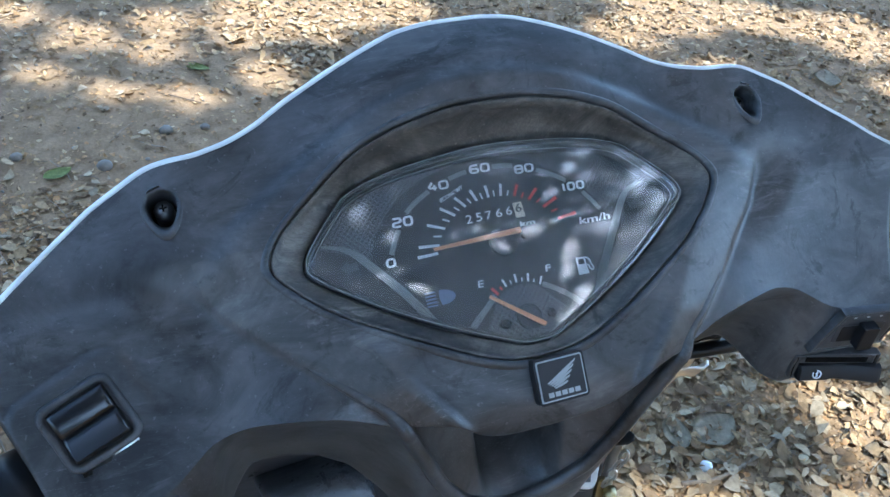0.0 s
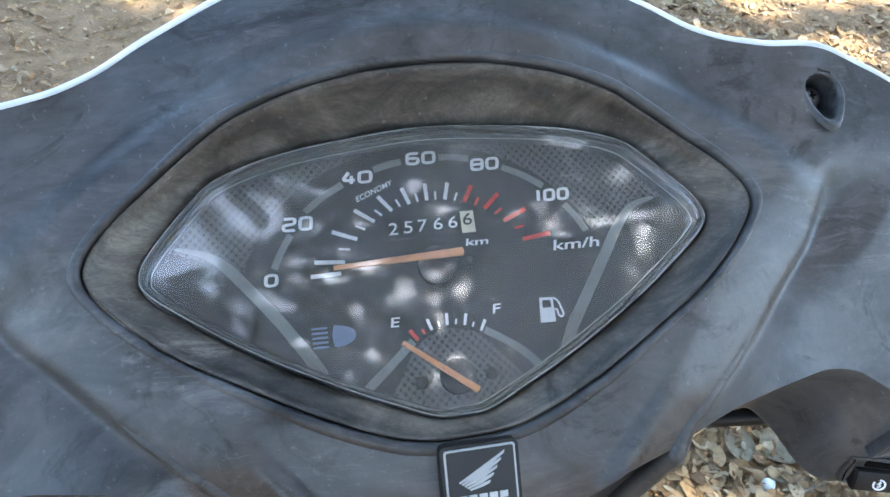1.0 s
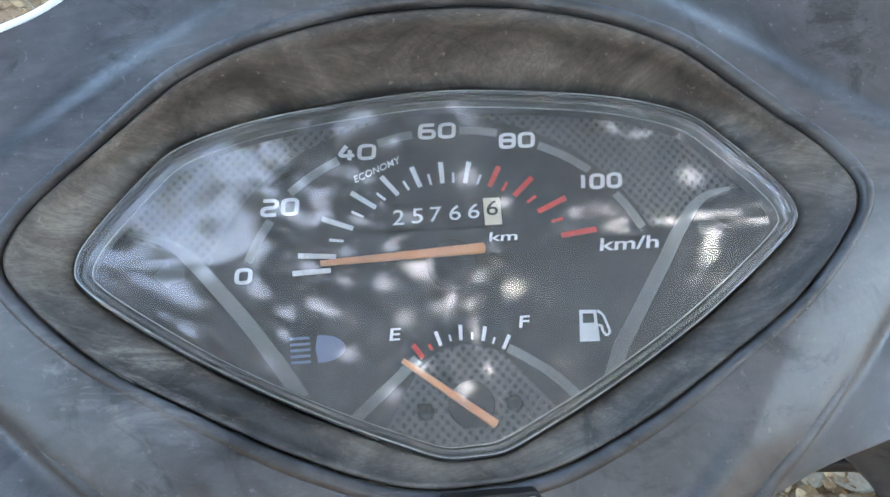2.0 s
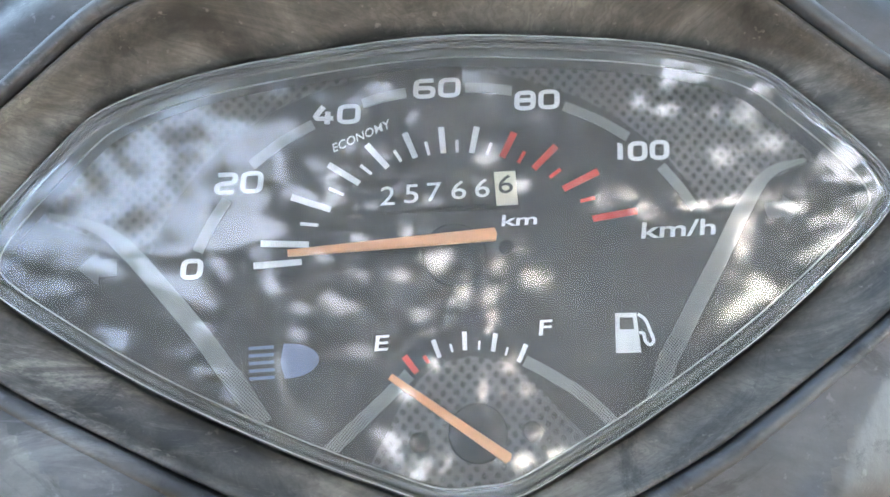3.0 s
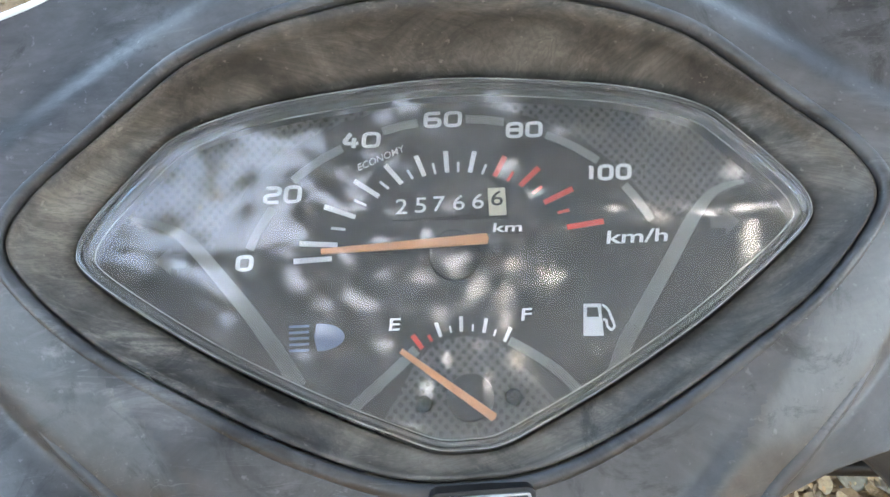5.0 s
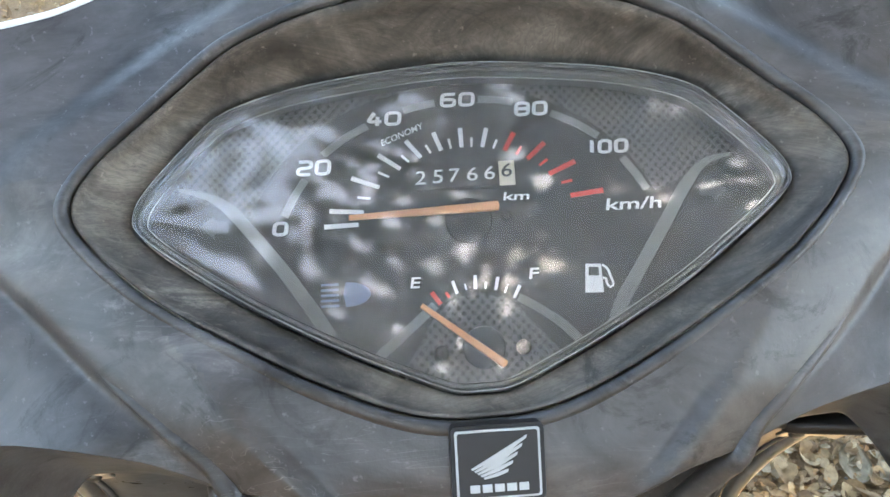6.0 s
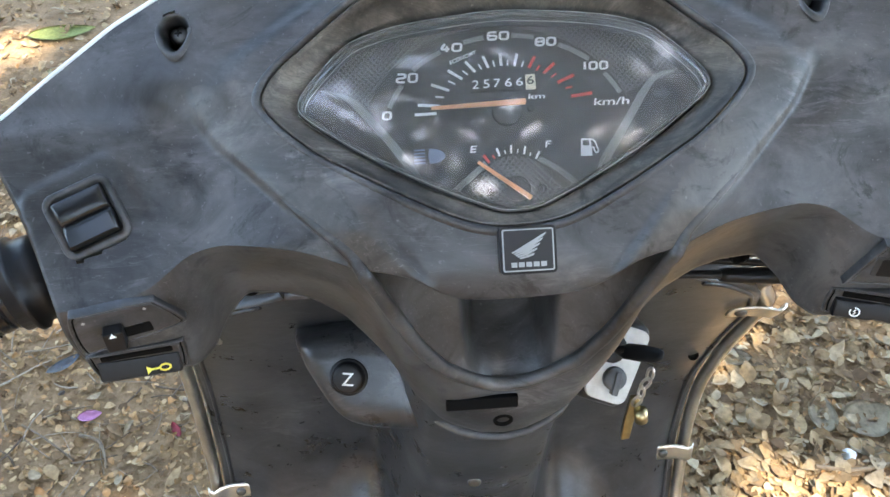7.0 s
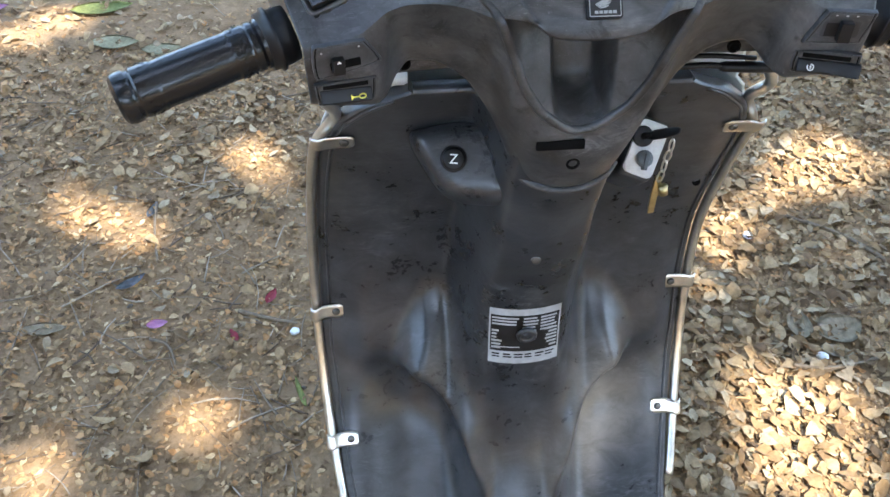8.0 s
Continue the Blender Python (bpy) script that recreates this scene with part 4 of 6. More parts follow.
def build_dimmer():
    m = pose(-0.195, 0.2372, 1.1065, 90, 0, 12)
    p = control_panel(m, [(-21, 10), (-14, 12.2), (14, 13), (19, 10.5), (27, -1), (25, -6.5), (-14, -13.5), (-21, -12)], "dimmer_switch", "black headlamp dimmer slide switch")
    # near-black block in place of the slot's inner shade
    add_box(p, "slide_slot", (24, 7, 1), (2, -4, 0.4), DARK, 1.0, yaw=5)
    add_box(p, "slide_knob", (9.5, 13, 7), (-4, -3.5, 3.5), BLACK, 1.2, "black slide knob")
    bm = bmesh.new()
    outline_solid(bm, [(-0.0058, 0.0004), (-0.0022, 0.0006), (-0.004, 0.0030)], 0.0066, 0.0073)
    part("knob_mark", bm, PRINT, p, smooth=False)
    for x, y in ((-16, 7.5), (13, 9.5)):
        add_box(p, "beam_mark", (1.6, 1.6, 0.4), (x, y, 0.5), SILVER, 0.3, yaw=45)


build_dimmer()


def build_horn():
    m = pose(-0.1935, 0.2405, 1.0755, 90, 0, 7)
    p = control_panel(m, [(-24, 5), (-20, 8.5), (18, 10.5), (22, 8), (21, -6), (17, -9), (-18, -10), (-22, -7)], "horn_switch", "black horn button with yellow horn sign")
    bm = bmesh.new()
    rows = []
    for x, dz in ((-21.5, -1.0), (-20.5, 0), (-2, 0), (18.5, 0), (19.5, -1.0)):
        rows.append([(x * MM, y * MM, (z + dz) * MM) for y, z in ((3.5, -1), (3.0, 1.2), (1.0, 2.6), (-5.8, 5.8), (-7.2, 5.2), (-7.6, 3.0), (-7.2, -1.0))])
    vs = grid(bm, rows)
    cap(bm, vs[0])
    cap(bm, vs[-1], True)
    sharp(part("horn_button", bm, BLACK, p, "black rocking horn button"), 30)
    # gap over the button, its shade put in as a near-black block
    add_box(p, "button_slot", (36, 3.6, 1.2), (-1, 6.2, 0.6), DARK, 0.8, yaw=2)
    tilt = math.degrees(math.atan2(3.2, 6.8))
    k = pose(9 * MM, -2.6 * MM, 4.7 * MM, -tilt, 0, 4)
    bm = bmesh.new()
    tube(bm, [k @ Vector((x * MM, y * MM, 0)) for x, y in [(-5, 0), (-1, 0)] + [(2.6 + 2.7 * math.cos(a), 1.7 * math.sin(a)) for a in np.linspace(math.pi, 3.1 * math.pi, 16)]], 0.0006, 6)
    outline_solid(bm, [(-0.0066, 0.0022), (-0.0045, 0.0005), (-0.0045, -0.0005), (-0.0066, -0.0022)], -0.0003, 0.0007, 0, k)
    part("horn_sign", bm, YELLOWP, p, "yellow horn sign", smooth=False)


build_horn()


def build_kill_and_start():
    m = pose(0.1975, 0.2395, 1.1165, 90, 0, -10)
    p = control_panel(m, [(-22, -12.5), (-12, 10), (-9, 12.5), (20, 13), (24, 11), (19.5, -9), (16, -12.5), (-19, -14)], "lamp_switch", "black light switch in a worn plate")
    add_box(p, "slide_slot", (30, 14, 1), (1, -1.5, 0.4), SHIELD, 1.5)
    add_box(p, "slide_slot", (12, 12, 1.2), (-5, -2, 0.5), BLACK, 1.0)
    add_box(p, "slide_knob", (10, 17, 7), (4, -2, 3.5), BLACK, 1.2, "black slide knob")
    for x in (-5, 3, 11):
        add_box(p, "lamp_mark", (2.0, 1.1, 0.4), (x, 10.2, 0.5), SILVER, 0.3)
    m = pose(0.198, 0.243, 1.082, 90, 0, -17)
    p = control_panel(m, [(-24, 5), (-20, 9), (20, 10), (25, 7), (24, -6), (20, -9), (-19, -10), (-24, -7)], "starter_switch", "black starter button with white sign")
    # near-black block for the shaded gap over the button
    add_box(p, "button_slot", (38, 4, 1.2), (0, 6, 0.6), DARK, 0.8)
    bm = bmesh.new()
    rows = []
    for x, dz in ((-22, -1.0), (-21, 0.5), (-4, 0), (0, -1.2), (12, 0.2), (26, 2.5), (28, 1.5)):
        rows.append([(x * MM, y * MM, (z + dz) * MM) for y, z in ((3.2, -1), (2.6, 2.2), (1.0, 3.6), (-5.8, 6.0), (-7.2, 5.2), (-7.6, 3.0), (-7.2, -1.0))])
    vs = grid(bm, rows)
    cap(bm, vs[0])
    cap(bm, vs[-1], True)
    sharp(part("start_button", bm, BLACK, p, "black starter button"), 30)
    k = pose(-11 * MM, -2.2 * MM, 5.2 * MM, -19)
    bm = bmesh.new()
    tube(bm, [k @ Vector((2.5 * math.cos(a) * MM, 2.5 * math.sin(a) * MM, 0)) for a in np.linspace(2.6, 8.0, 18)], 0.00045, 6)
    tube(bm, [k @ Vector((x * MM, y * MM, 0)) for x, y in ((0.5, 1.5), (-0.6, 0.2), (0.6, -0.2), (-0.5, -1.5))], 0.00045, 6)
    part("start_sign", bm, PRINT, p, "white start sign", smooth=False)


build_kill_and_start()


def build_grip(sgn):
    a = Vector((sgn * 0.2500, 0.2690, 1.1075))
    b = Vector((sgn * 0.3750, 0.2200, 1.0845))
    way = (b - a).normalized()
    m = Matrix.Translation(a) @ way.to_track_quat("Z", "Y").to_matrix().to_4x4()
    ln = (b - a).length / MM
    prof = [(17.6, -12), (18.4, -5), (18.6, 1), (20.6, 2), (20.8, 4.5), (18.8, 5.5), (18.4, 11), (18.2, 14), (16.6, 15), (17.8, 16.5), (18.2, 21), (17.4, 22.5), (17.9, 24), (18.2, 36), (17.5, 38), (17.4, 39), (17.6, 52)]
    prof += [(17.7, 70), (17.6, 88), (17.4, 96), (18.2, 98), (18.2, 113), (17.4, 114.5), (17.6, 116), (18.6, 117.5), (19.0, 121), (19.0, 124), (18.2, 127.5), (15.5, 130), (11, 131), (4, 131.2)]
    grip = new("handlebar_grip")
    grip.parent = scooter
    grip.matrix_basis = m
    grip["label"] = "ribbed black rubber handlebar grip"
    bm = bmesh.new()
    lathe(bm, [(1.10 * r * MM, (h - 4) * MM) for r, h in prof if h >= 9], 40, Matrix())
    sharp(part("grip_sleeve", bm, RUBBER, grip), 18)
    bm = bmesh.new()
    lathe(bm, [(1.24 * r * MM, (h - 4) * MM) for r, h in prof if h <= 11], 36, Matrix())
    part("grip_collar", bm, BLACK, grip, "black plastic collar")
    rng = random.Random(5)
    bm = bmesh.new()
    for k in range(150):
        h = rng.choice([rng.uniform(21, 33), rng.uniform(95, 108)])
        w = rng.uniform(0, 2 * math.pi)
        r = 20.1
        c = Vector((r * math.cos(w) * MM, r * math.sin(w) * MM, h * MM))
        q = Matrix.Translation(c) @ Vector((math.cos(w), math.sin(w), 0)).to_track_quat("Z", "Y").to_matrix().to_4x4()
        s = rng.uniform(0.7, 1.5)
        outline_solid(bm, [(s * MM * math.cos(t), 0.7 * s * MM * math.sin(t)) for t in np.arange(6) * math.pi / 3], -0.0005, 0.0005, 0.0003, q)
    tagged(part("grip_studs", bm, RUBBER, grip, "small raised studs"), kind="stuff")
    if sgn < 0:
        # worn embossed word as plain bars
        bm = bmesh.new()
        for k in range(5):
            for off in (0.0, 4.0):
                w = radians(48)
                c = Vector((19.3 * math.cos(w) * MM, 19.3 * math.sin(w) * MM, (47 + 8.4 * k + off) * MM))
                q = Matrix.Translation(c) @ Vector((math.cos(w), math.sin(w), 0)).to_track_quat("Z", "Y").to_matrix().to_4x4()
                box(bm, (0.007, 0.0012, 0.0014), q @ pose(0, 0, 0, 0, 0, 0), 0.0004)
        part("embossed_bars", bm, RUBBER, grip)


build_grip(-1)
build_grip(1)


def build_front_cowl():
    """The white front half of the handlebar cover, whose rim shows round the dark one."""
    x = np.linspace(-259, 259, 260)
    v = soft_table(EDGE_U, EDGE_V, x, 3.0)
    w = cover_w(x, v)
    p = np.stack([x, v], 1)
    t = np.gradient(p, axis=0)
    t /= np.linalg.norm(t, axis=1)[:, None]
    n = np.stack([-t[:, 1], t[:, 0]], 1)
    bm = bmesh.new()
    rows = []
    for d, h in ((-0.8, -5.0), (-0.4, -1.2), (0.5, -0.3), (1.8, -0.1), (2.8, -0.7), (3.5, -2.2), (5.0, -9.0), (7.0, -30.0), (4.0, -70.0), (-10.0, -110.0)):
        q = p + n * d
        rows.append([on_dial(a[0], a[1], ww + h) for a, ww in zip(q, w)])
    grid(bm, rows)
    bm.transform(TWIST)
    return part("front_cowl", bm, WHITE, scooter, "white painted front cowl rim")


build_front_cowl()

# ---------------------------------------------------------------- leg shield
BASE_Z = (0.22, 0.30, 0.36, 0.45, 0.53, 0.63, 0.75, 0.85, 0.93, 1.0, 1.06)
BASE_Y = (0.10, 0.20, 0.27, 0.36, 0.41, 0.437, 0.438, 0.412, 0.378, 0.345, 0.32)
HALF_Z = (0.22, 0.37, 0.45, 0.56, 0.70, 0.77, 0.85, 0.91, 0.956, 0.985, 1.004)
HALF_X = (0.205, 0.222, 0.236, 0.244, 0.238, 0.236, 0.234, 0.228, 0.212, 0.180, 0.130)
TUN_Z = (0.22, 0.40, 0.50, 0.61, 0.69, 0.80, 0.94, 1.0)
TUN_P = (0.02, 0.035, 0.062, 0.088, 0.080, 0.100, 0.088, 0.08)


KNEE_A = (0.045, 0.066, 0.078, 0.10, 0.12, 0.14, 0.17, 0.25)
KNEE_Z = (0.42, 0.455, 0.49, 0.526, 0.548, 0.558, 0.564, 0.567)


def smooth_read(xs, ys, at, s=0.012):
    k = np.linspace(-2, 2, 9)
    g = np.exp(-0.5 * k * k)
    return sum(np.interp(np.asarray(at) + q * s, xs, ys) * wgt for q, wgt in zip(k, g)) / g.sum()


def shield_mid(z):
    return -0.012 * step(z, 0.93, 0.70)


def shield_y(x, z):
    """Depth of the leg shield's rear face."""
    c = x - shield_mid(z)
    a = np.abs(c - 0.010 * step(z, 0.92, 0.75))
    edge = np.abs(c)
    y = smooth_read(BASE_Z, BASE_Y, z, 0.02)
    prot = smooth_read(TUN_Z, TUN_P, z, 0.015)
    foot = np.interp(z, (0.3, 0.5, 0.7, 0.9), (0.088, 0.096, 0.095, 0.082))
    y = y - prot * (1 - step(a, 0.044, foot)) - 0.010 * np.maximum(0, 1 - (a / 0.050) ** 2)
    y = y + 0.010 * np.clip((edge - 0.19) / 0.05, 0, 1) ** 2
    # flared shelf beside the tunnel that ends in an arc over the foot well
    s = z - np.interp(a, KNEE_A, KNEE_Z)
    shelf = np.where(s > 0, 1 - step(s, 0.0, 0.15), 1 - step(-s, 0.0, 0.055))
    y = y - 0.014 * shelf * step(a, 0.052, 0.085) * (1 - step(a, 0.19, 0.235))
    # a facet that narrows upwards leans out beside the tunnel
    over = np.maximum(s, 0)
    wide = step(a, 0.030, 0.075) * (1 - step(a - 0.150 + 0.40 * over, -0.020, 0.020))
    y = y - 0.044 * np.where(s > 0, 1 - np.clip(s / 0.16, 0, 1) ** 1.1, 1 - step(-s, 0.0, 0.05)) * wide
    # the hollow for the knee below the arc
    y = y + 0.036 * step(-s, 0.0, 0.14) * step(a, 0.055, 0.105) * (1 - step(edge, 0.130, 0.228))
    return y


def build_shield():
    bm = bmesh.new()
    rows = []
    for z in np.concatenate([np.linspace(0.22, 0.94, 110), np.linspace(0.945, 1.004, 24)]):
        hw = float(smooth_read(HALF_Z, HALF_X, z, 0.006))
        q = np.linspace(-1, 1, 141)
        x = q * hw + shield_mid(z)
        y = shield_y(x, np.full_like(x, z))
        rows.append([Vector((xx, yy, z)) for xx, yy in zip(x, y)])
    # turned rim all round
    vs = grid(bm, rows)
    for j, sgn in ((0, -1), (-1, 1)):
        col = [r[j] for r in vs]
        rim = [bm.verts.new(v.co + Vector((sgn * 0.004, 0.006, 0))) for v in col]
        rim2 = [bm.verts.new(v.co + Vector((sgn * 0.004, 0.022, 0))) for v in col]
        for i in range(len(col) - 1):
            bm.faces.new((col[i], col[i + 1], rim[i + 1], rim[i]))
            bm.faces.new((rim[i], rim[i + 1], rim2[i + 1], rim2[i]))
    top = vs[-1]
    rim = [bm.verts.new(v.co + Vector((0, 0.006, 0.005))) for v in top]
    rim2 = [bm.verts.new(v.co + Vector((0, 0.016, 0.004))) for v in top]
    for i in range(len(top) - 1):
        bm.faces.new((top[i], top[i + 1], rim[i + 1], rim[i]))
        bm.faces.new((rim[i], rim[i + 1], rim2[i + 1], rim2[i]))
    return part("leg_shield", bm, SHIELD, scooter, "black weathered plastic inner leg shield")


shield = build_shield()


def build_shield_lip():
    """A low bead just inside the shield's edge, over its shoulders and down both sides."""
    side = [(float(smooth_read(HALF_Z, HALF_X, z, 0.006)) - 0.0075, z) for z in np.concatenate([np.linspace(0.30, 0.95, 40), np.linspace(0.955, 0.992, 12)])]
    for sgn in (-1, 1):
        path = []
        for hx, z in side:
            x = sgn * hx + shield_mid(z)
            path.append((x, float(shield_y(np.array(x), np.array(z))) - 0.0004, z))
        bm = bmesh.new()
        tube(bm, path, 0.0021, 7)
        part("shield_lip", bm, SHIELD, shield)


build_shield_lip()


def build_apron():
    """The white outer front panel, seen past the black shield's edges."""
    bm = bmesh.new()
    rows = []
    for z in np.linspace(0.26, 1.09, 54):
        hw = float(smooth_read(HALF_Z, HALF_X, min(z - 0.012, 0.99), 0.006)) + 0.004
        if z > 0.99:
            hw = 0.205 - 0.35 * (z - 0.99)
        q = np.linspace(-1, 1, 41)
        x = q * hw + shield_mid(z)
        y = smooth_read(BASE_Z, BASE_Y, z, 0.02) + 0.035 + 0.13 * (1 - q * q) ** 0.7 * step(z, 0.2, 0.5)
        rows.append([Vector((xx, yy, z)) for xx, yy in zip(x, y)])
    grid(bm, rows)
    # top flange between the shield and the head of the machine
    for sgn in (-1, 1):
        xs = np.linspace(0.139, 0.166, 12) if sgn < 0 else np.linspace(0.12, 0.200, 12)
        back_, up = (0.006, 0.016) if sgn < 0 else (0.05, 0.0)
        grid(bm, [[Vector((sgn * x, y - 0.25 * max(x - 0.19, 0), z - 0.9 * max(x - 0.2, 0))) for x in xs] for y, z in ((0.356 + back_, 0.986 + up), (0.358 + back_, 0.994 + up), (0.40 + back_, 0.997 + up), (0.46 + back_, 0.985 + up))])
    ob = part("front_apron", bm, WHITE, scooter, "white painted front apron")
    ob.modifiers.new("wall", "SOLIDIFY").thickness = 0.004


build_apron()


def build_guard(sgn):
    """Bright steel leg guard tube with its clips."""
    g = new("leg_guard")
    g.parent = scooter
    g["label"] = "bright steel leg guard tube with clips"
    pts = []
    top = [(0.205, 1.035, 0.012), (0.222, 1.000, 0.006)] if sgn < 0 else [(0.211, 1.014, 0.012), (0.223, 0.990, 0.007)]
    for z in (0.965, 0.92, 0.87, 0.80, 0.72, 0.62, 0.52, 0.44, 0.375):
        hw = float(smooth_read(HALF_Z, HALF_X, z, 0.01)) + 0.010
        pts.append((hw, z, 0.008))
    path = []
    for hx, z, dy in top + pts:
        x = sgn * hx + shield_mid(z)
        path.append((x, float(smooth_read(BASE_Z, BASE_Y, z, 0.02)) + 0.012 + dy - 0.01, z))
    path = spline(path, 8)
    bm = bmesh.new()
    tube(bm, path, 0.0062, 14)
    part("guard_tube", bm, STEEL, g)
    inner = [(x - sgn * 0.012, y + 0.006, z) for x, y, z in path[18:]]
    bm = bmesh.new()
    tube(bm, inner, 0.0022, 8)
    part("guard_rod", bm, STEEL, g)
    for z in ((0.929, 0.612, 0.44) if sgn < 0 else (0.925, 0.632, 0.452)):
        hw = float(smooth_read(HALF_Z, HALF_X, z, 0.01))
        xb, xt = sgn * (hw - 0.016) + shield_mid(z), sgn * (hw + 0.014) + shield_mid(z)
        yt = float(smooth_read(BASE_Z, BASE_Y, z, 0.02)) + 0.002 - 0.0062
        slope = math.degrees(math.atan2(float(shield_y(np.array(xb), np.array(z + 0.01))) - float(shield_y(np.array(xb), np.array(z - 0.01))), 0.02))
        yb = float(shield_y(np.array(xb), np.array(z))) - 0.0022
        ye = float(shield_y(np.array(sgn * hw + shield_mid(z)), np.array(z)))
        bm = bmesh.new()
        rows = []
        for dx, y, hgt in ((-0.0105, yb, 0.0055), (-0.0085, yb, 0.0090), (-0.004, yb, 0.0105), (0.008, yb, 0.0105), (0.014, yb * 0.8 + yt * 0.2, 0.0105), (0.020, yb * 0.45 + yt * 0.55, 0.0100),
                           (0.026, yt - 0.0012, 0.0095), (0.0315, yt + 0.0012, 0.0095), (0.0335, yt + 0.005, 0.0095)):
            row = []
            for q in (-1, -0.6, 0.6, 1):
                row.append(Vector((xb + sgn * dx, y - 0.0012 + q * hgt * math.sin(radians(slope)), z + q * hgt * math.cos(radians(slope)))))
            rows.append(row)
        grid(bm, rows)
        clip = part("clip", bm, STEEL, g, "pressed steel clip")
        clip.modifiers.new("sheet", "SOLIDIFY").thickness = 0.0016
        bm = bmesh.new()
        lathe(bm, [(0.0052, 0), (0.0052, 0.0015), (0.0040, 0.0032), (0.0016, 0.0036)], 14, pose(xb, yb - 0.0016, z, 90 - slope * 0.7))
        part("clip_screw", bm, SCREW, g)


build_guard(-1)
build_guard(1)


def build_sticker():
    """Maintenance sticker on the tunnel: a dark sheet with a white border and rows of unreadable print."""
    s = new("warning_label")
    s.parent = shield
    s["label"] = "worn black and white printed label"

    def patch(name, x0, x1, z0, z1, lift, mat, nx=9, nz=5):
        bm = bmesh.new()
        rows = []
        for z in np.linspace(z0, z1, nz):
            row = []
            for x in np.linspace(x0, x1, nx):
                a = x + shield_mid(z) + 0.010
                row.append(Vector((a, float(shield_y(np.array(a), np.array(z))) - lift, z)))
            rows.append(row)
        grid(bm, rows)
        return part(name, bm, mat, s, smooth=True)

    patch("label_sheet", -0.0445, 0.0445, 0.602, 0.690, 0.0008, LABELW)
    patch("label_sheet", -0.0425, 0.0425, 0.622, 0.679, 0.0012, BLACK)
    rng = random.Random(9)
    for k in range(5):
        z = 0.6745 - 0.0050 * k
        for x0, x1 in ((-0.041, -0.006), (-0.003, 0.016), (0.019, 0.040)):
            if k > 2 and x0 < -0.01:
                continue
            patch("print_bar", x0, x1 - rng.uniform(0, 0.006), z - 0.0014, z + 0.0014, 0.0016, LABELW, 4, 2)
    for k in range(6):
        z = 0.6535 - 0.0052 * k
        patch("print_bar", -0.041, -0.041 + rng.uniform(0.005, 0.013), z - 0.0015, z + 0.0015, 0.0016, LABELW, 3, 2)
        patch("print_bar", 0.041 - rng.uniform(0.008, 0.020), 0.041, z - 0.0015, z + 0.0015, 0.0016, LABELW, 3, 2)
    patch("print_bar", -0.038, -0.006, 0.628, 0.6295, 0.0016, LABELW, 4, 2)
    for k in range(2):
        for j in range(6):
            patch("print_bar", -0.040 + 0.0135 * j, -0.030 + 0.0135 * j + rng.uniform(-0.002, 0.002), 0.6125 + 0.0042 * k, 0.6145 + 0.0042 * k, 0.0016, DARK, 3, 2)
    z = 0.648
    y = float(shield_y(np.array(0.0), np.array(z)))
    bm = bmesh.new()
    lathe(bm, [(0.013, 0), (0.0128, 0.0025), (0.011, 0.0040), (0.0085, 0.0042), (0.008, 0.0028), (0.004, 0.0028), (0.003, 0.0036)], 28, pose(0.0, y - 0.001, z, 92))
    part("rubber_plug", bm, SHIELD, s, "round black plug through the label")


build_sticker()


def build_stem_details():
    # slots, screw and hanger pod on the lower cover and the shield
    # the slot is a near-black block that stands for its shade
    bm = bmesh.new()
    box(bm, (0.043, 0.0085, 0.004), pose(-0.013, 0.2500, 1.006, 78), 0.001)
    part("slot", bm, DARK, cover, smooth=False)
    # the stem's screw hole is a near-black disc standing for its shade
    for x, y, z, r in ((0.001, 0.2545, 0.983, 0.0062), (-0.146, 0.3035, 1.062, 0.0065), (0.146, 0.3035, 1.066, 0.006)):
        bm = bmesh.new()
        lathe(bm, [(r, 0), (r, 0.003), (r * 0.7, 0.0035), (r * 0.6, 0.001)], 18, pose(x, y, z, 90))
        part("cover_screw", bm, DARK, cover)
    y = float(shield_y(np.array(-0.006), np.array(0.803)))
    bm = bmesh.new()
    lathe(bm, [(0.0055, 0), (0.0055, 0.002), (0.004, 0.0028)], 16, pose(-0.006, y - 0.0002, 0.803, 80))
    part("shield_screw", bm, SCREW, shield)
    # hole drawn as a near-black disc, its shade in the colour
    y = float(shield_y(np.array(0.206), np.array(0.812)))
    bm = bmesh.new()
    lathe(bm, [(0.0050, 0), (0.0050, 0.0012), (0.0042, 0.0016), (0.0036, 0.0004)], 16, pose(0.206, y - 0.0002, 0.812, 62))
    part("shield_hole", bm, DARK, shield)
    # lip under the stem cover
    bm = bmesh.new()
    path = [(x * MM, (soft_table(LOW_X, LOW_Y, x, 2.0) - 1.0) * MM, (soft_table(LOW_X, LOW_Z, x, 2.0) - 1.5) * MM) for x in np.linspace(-50, 50, 40)]
    tube(bm, path, np.interp(np.abs(np.linspace(-50, 50, 40)), (0, 40, 50), (0.0042, 0.0035, 0.0012)), 8)
    bm.transform(TWIST)
    part("stem_lip", bm, COVER, cover, "rounded lip of the stem cover")


build_stem_details()


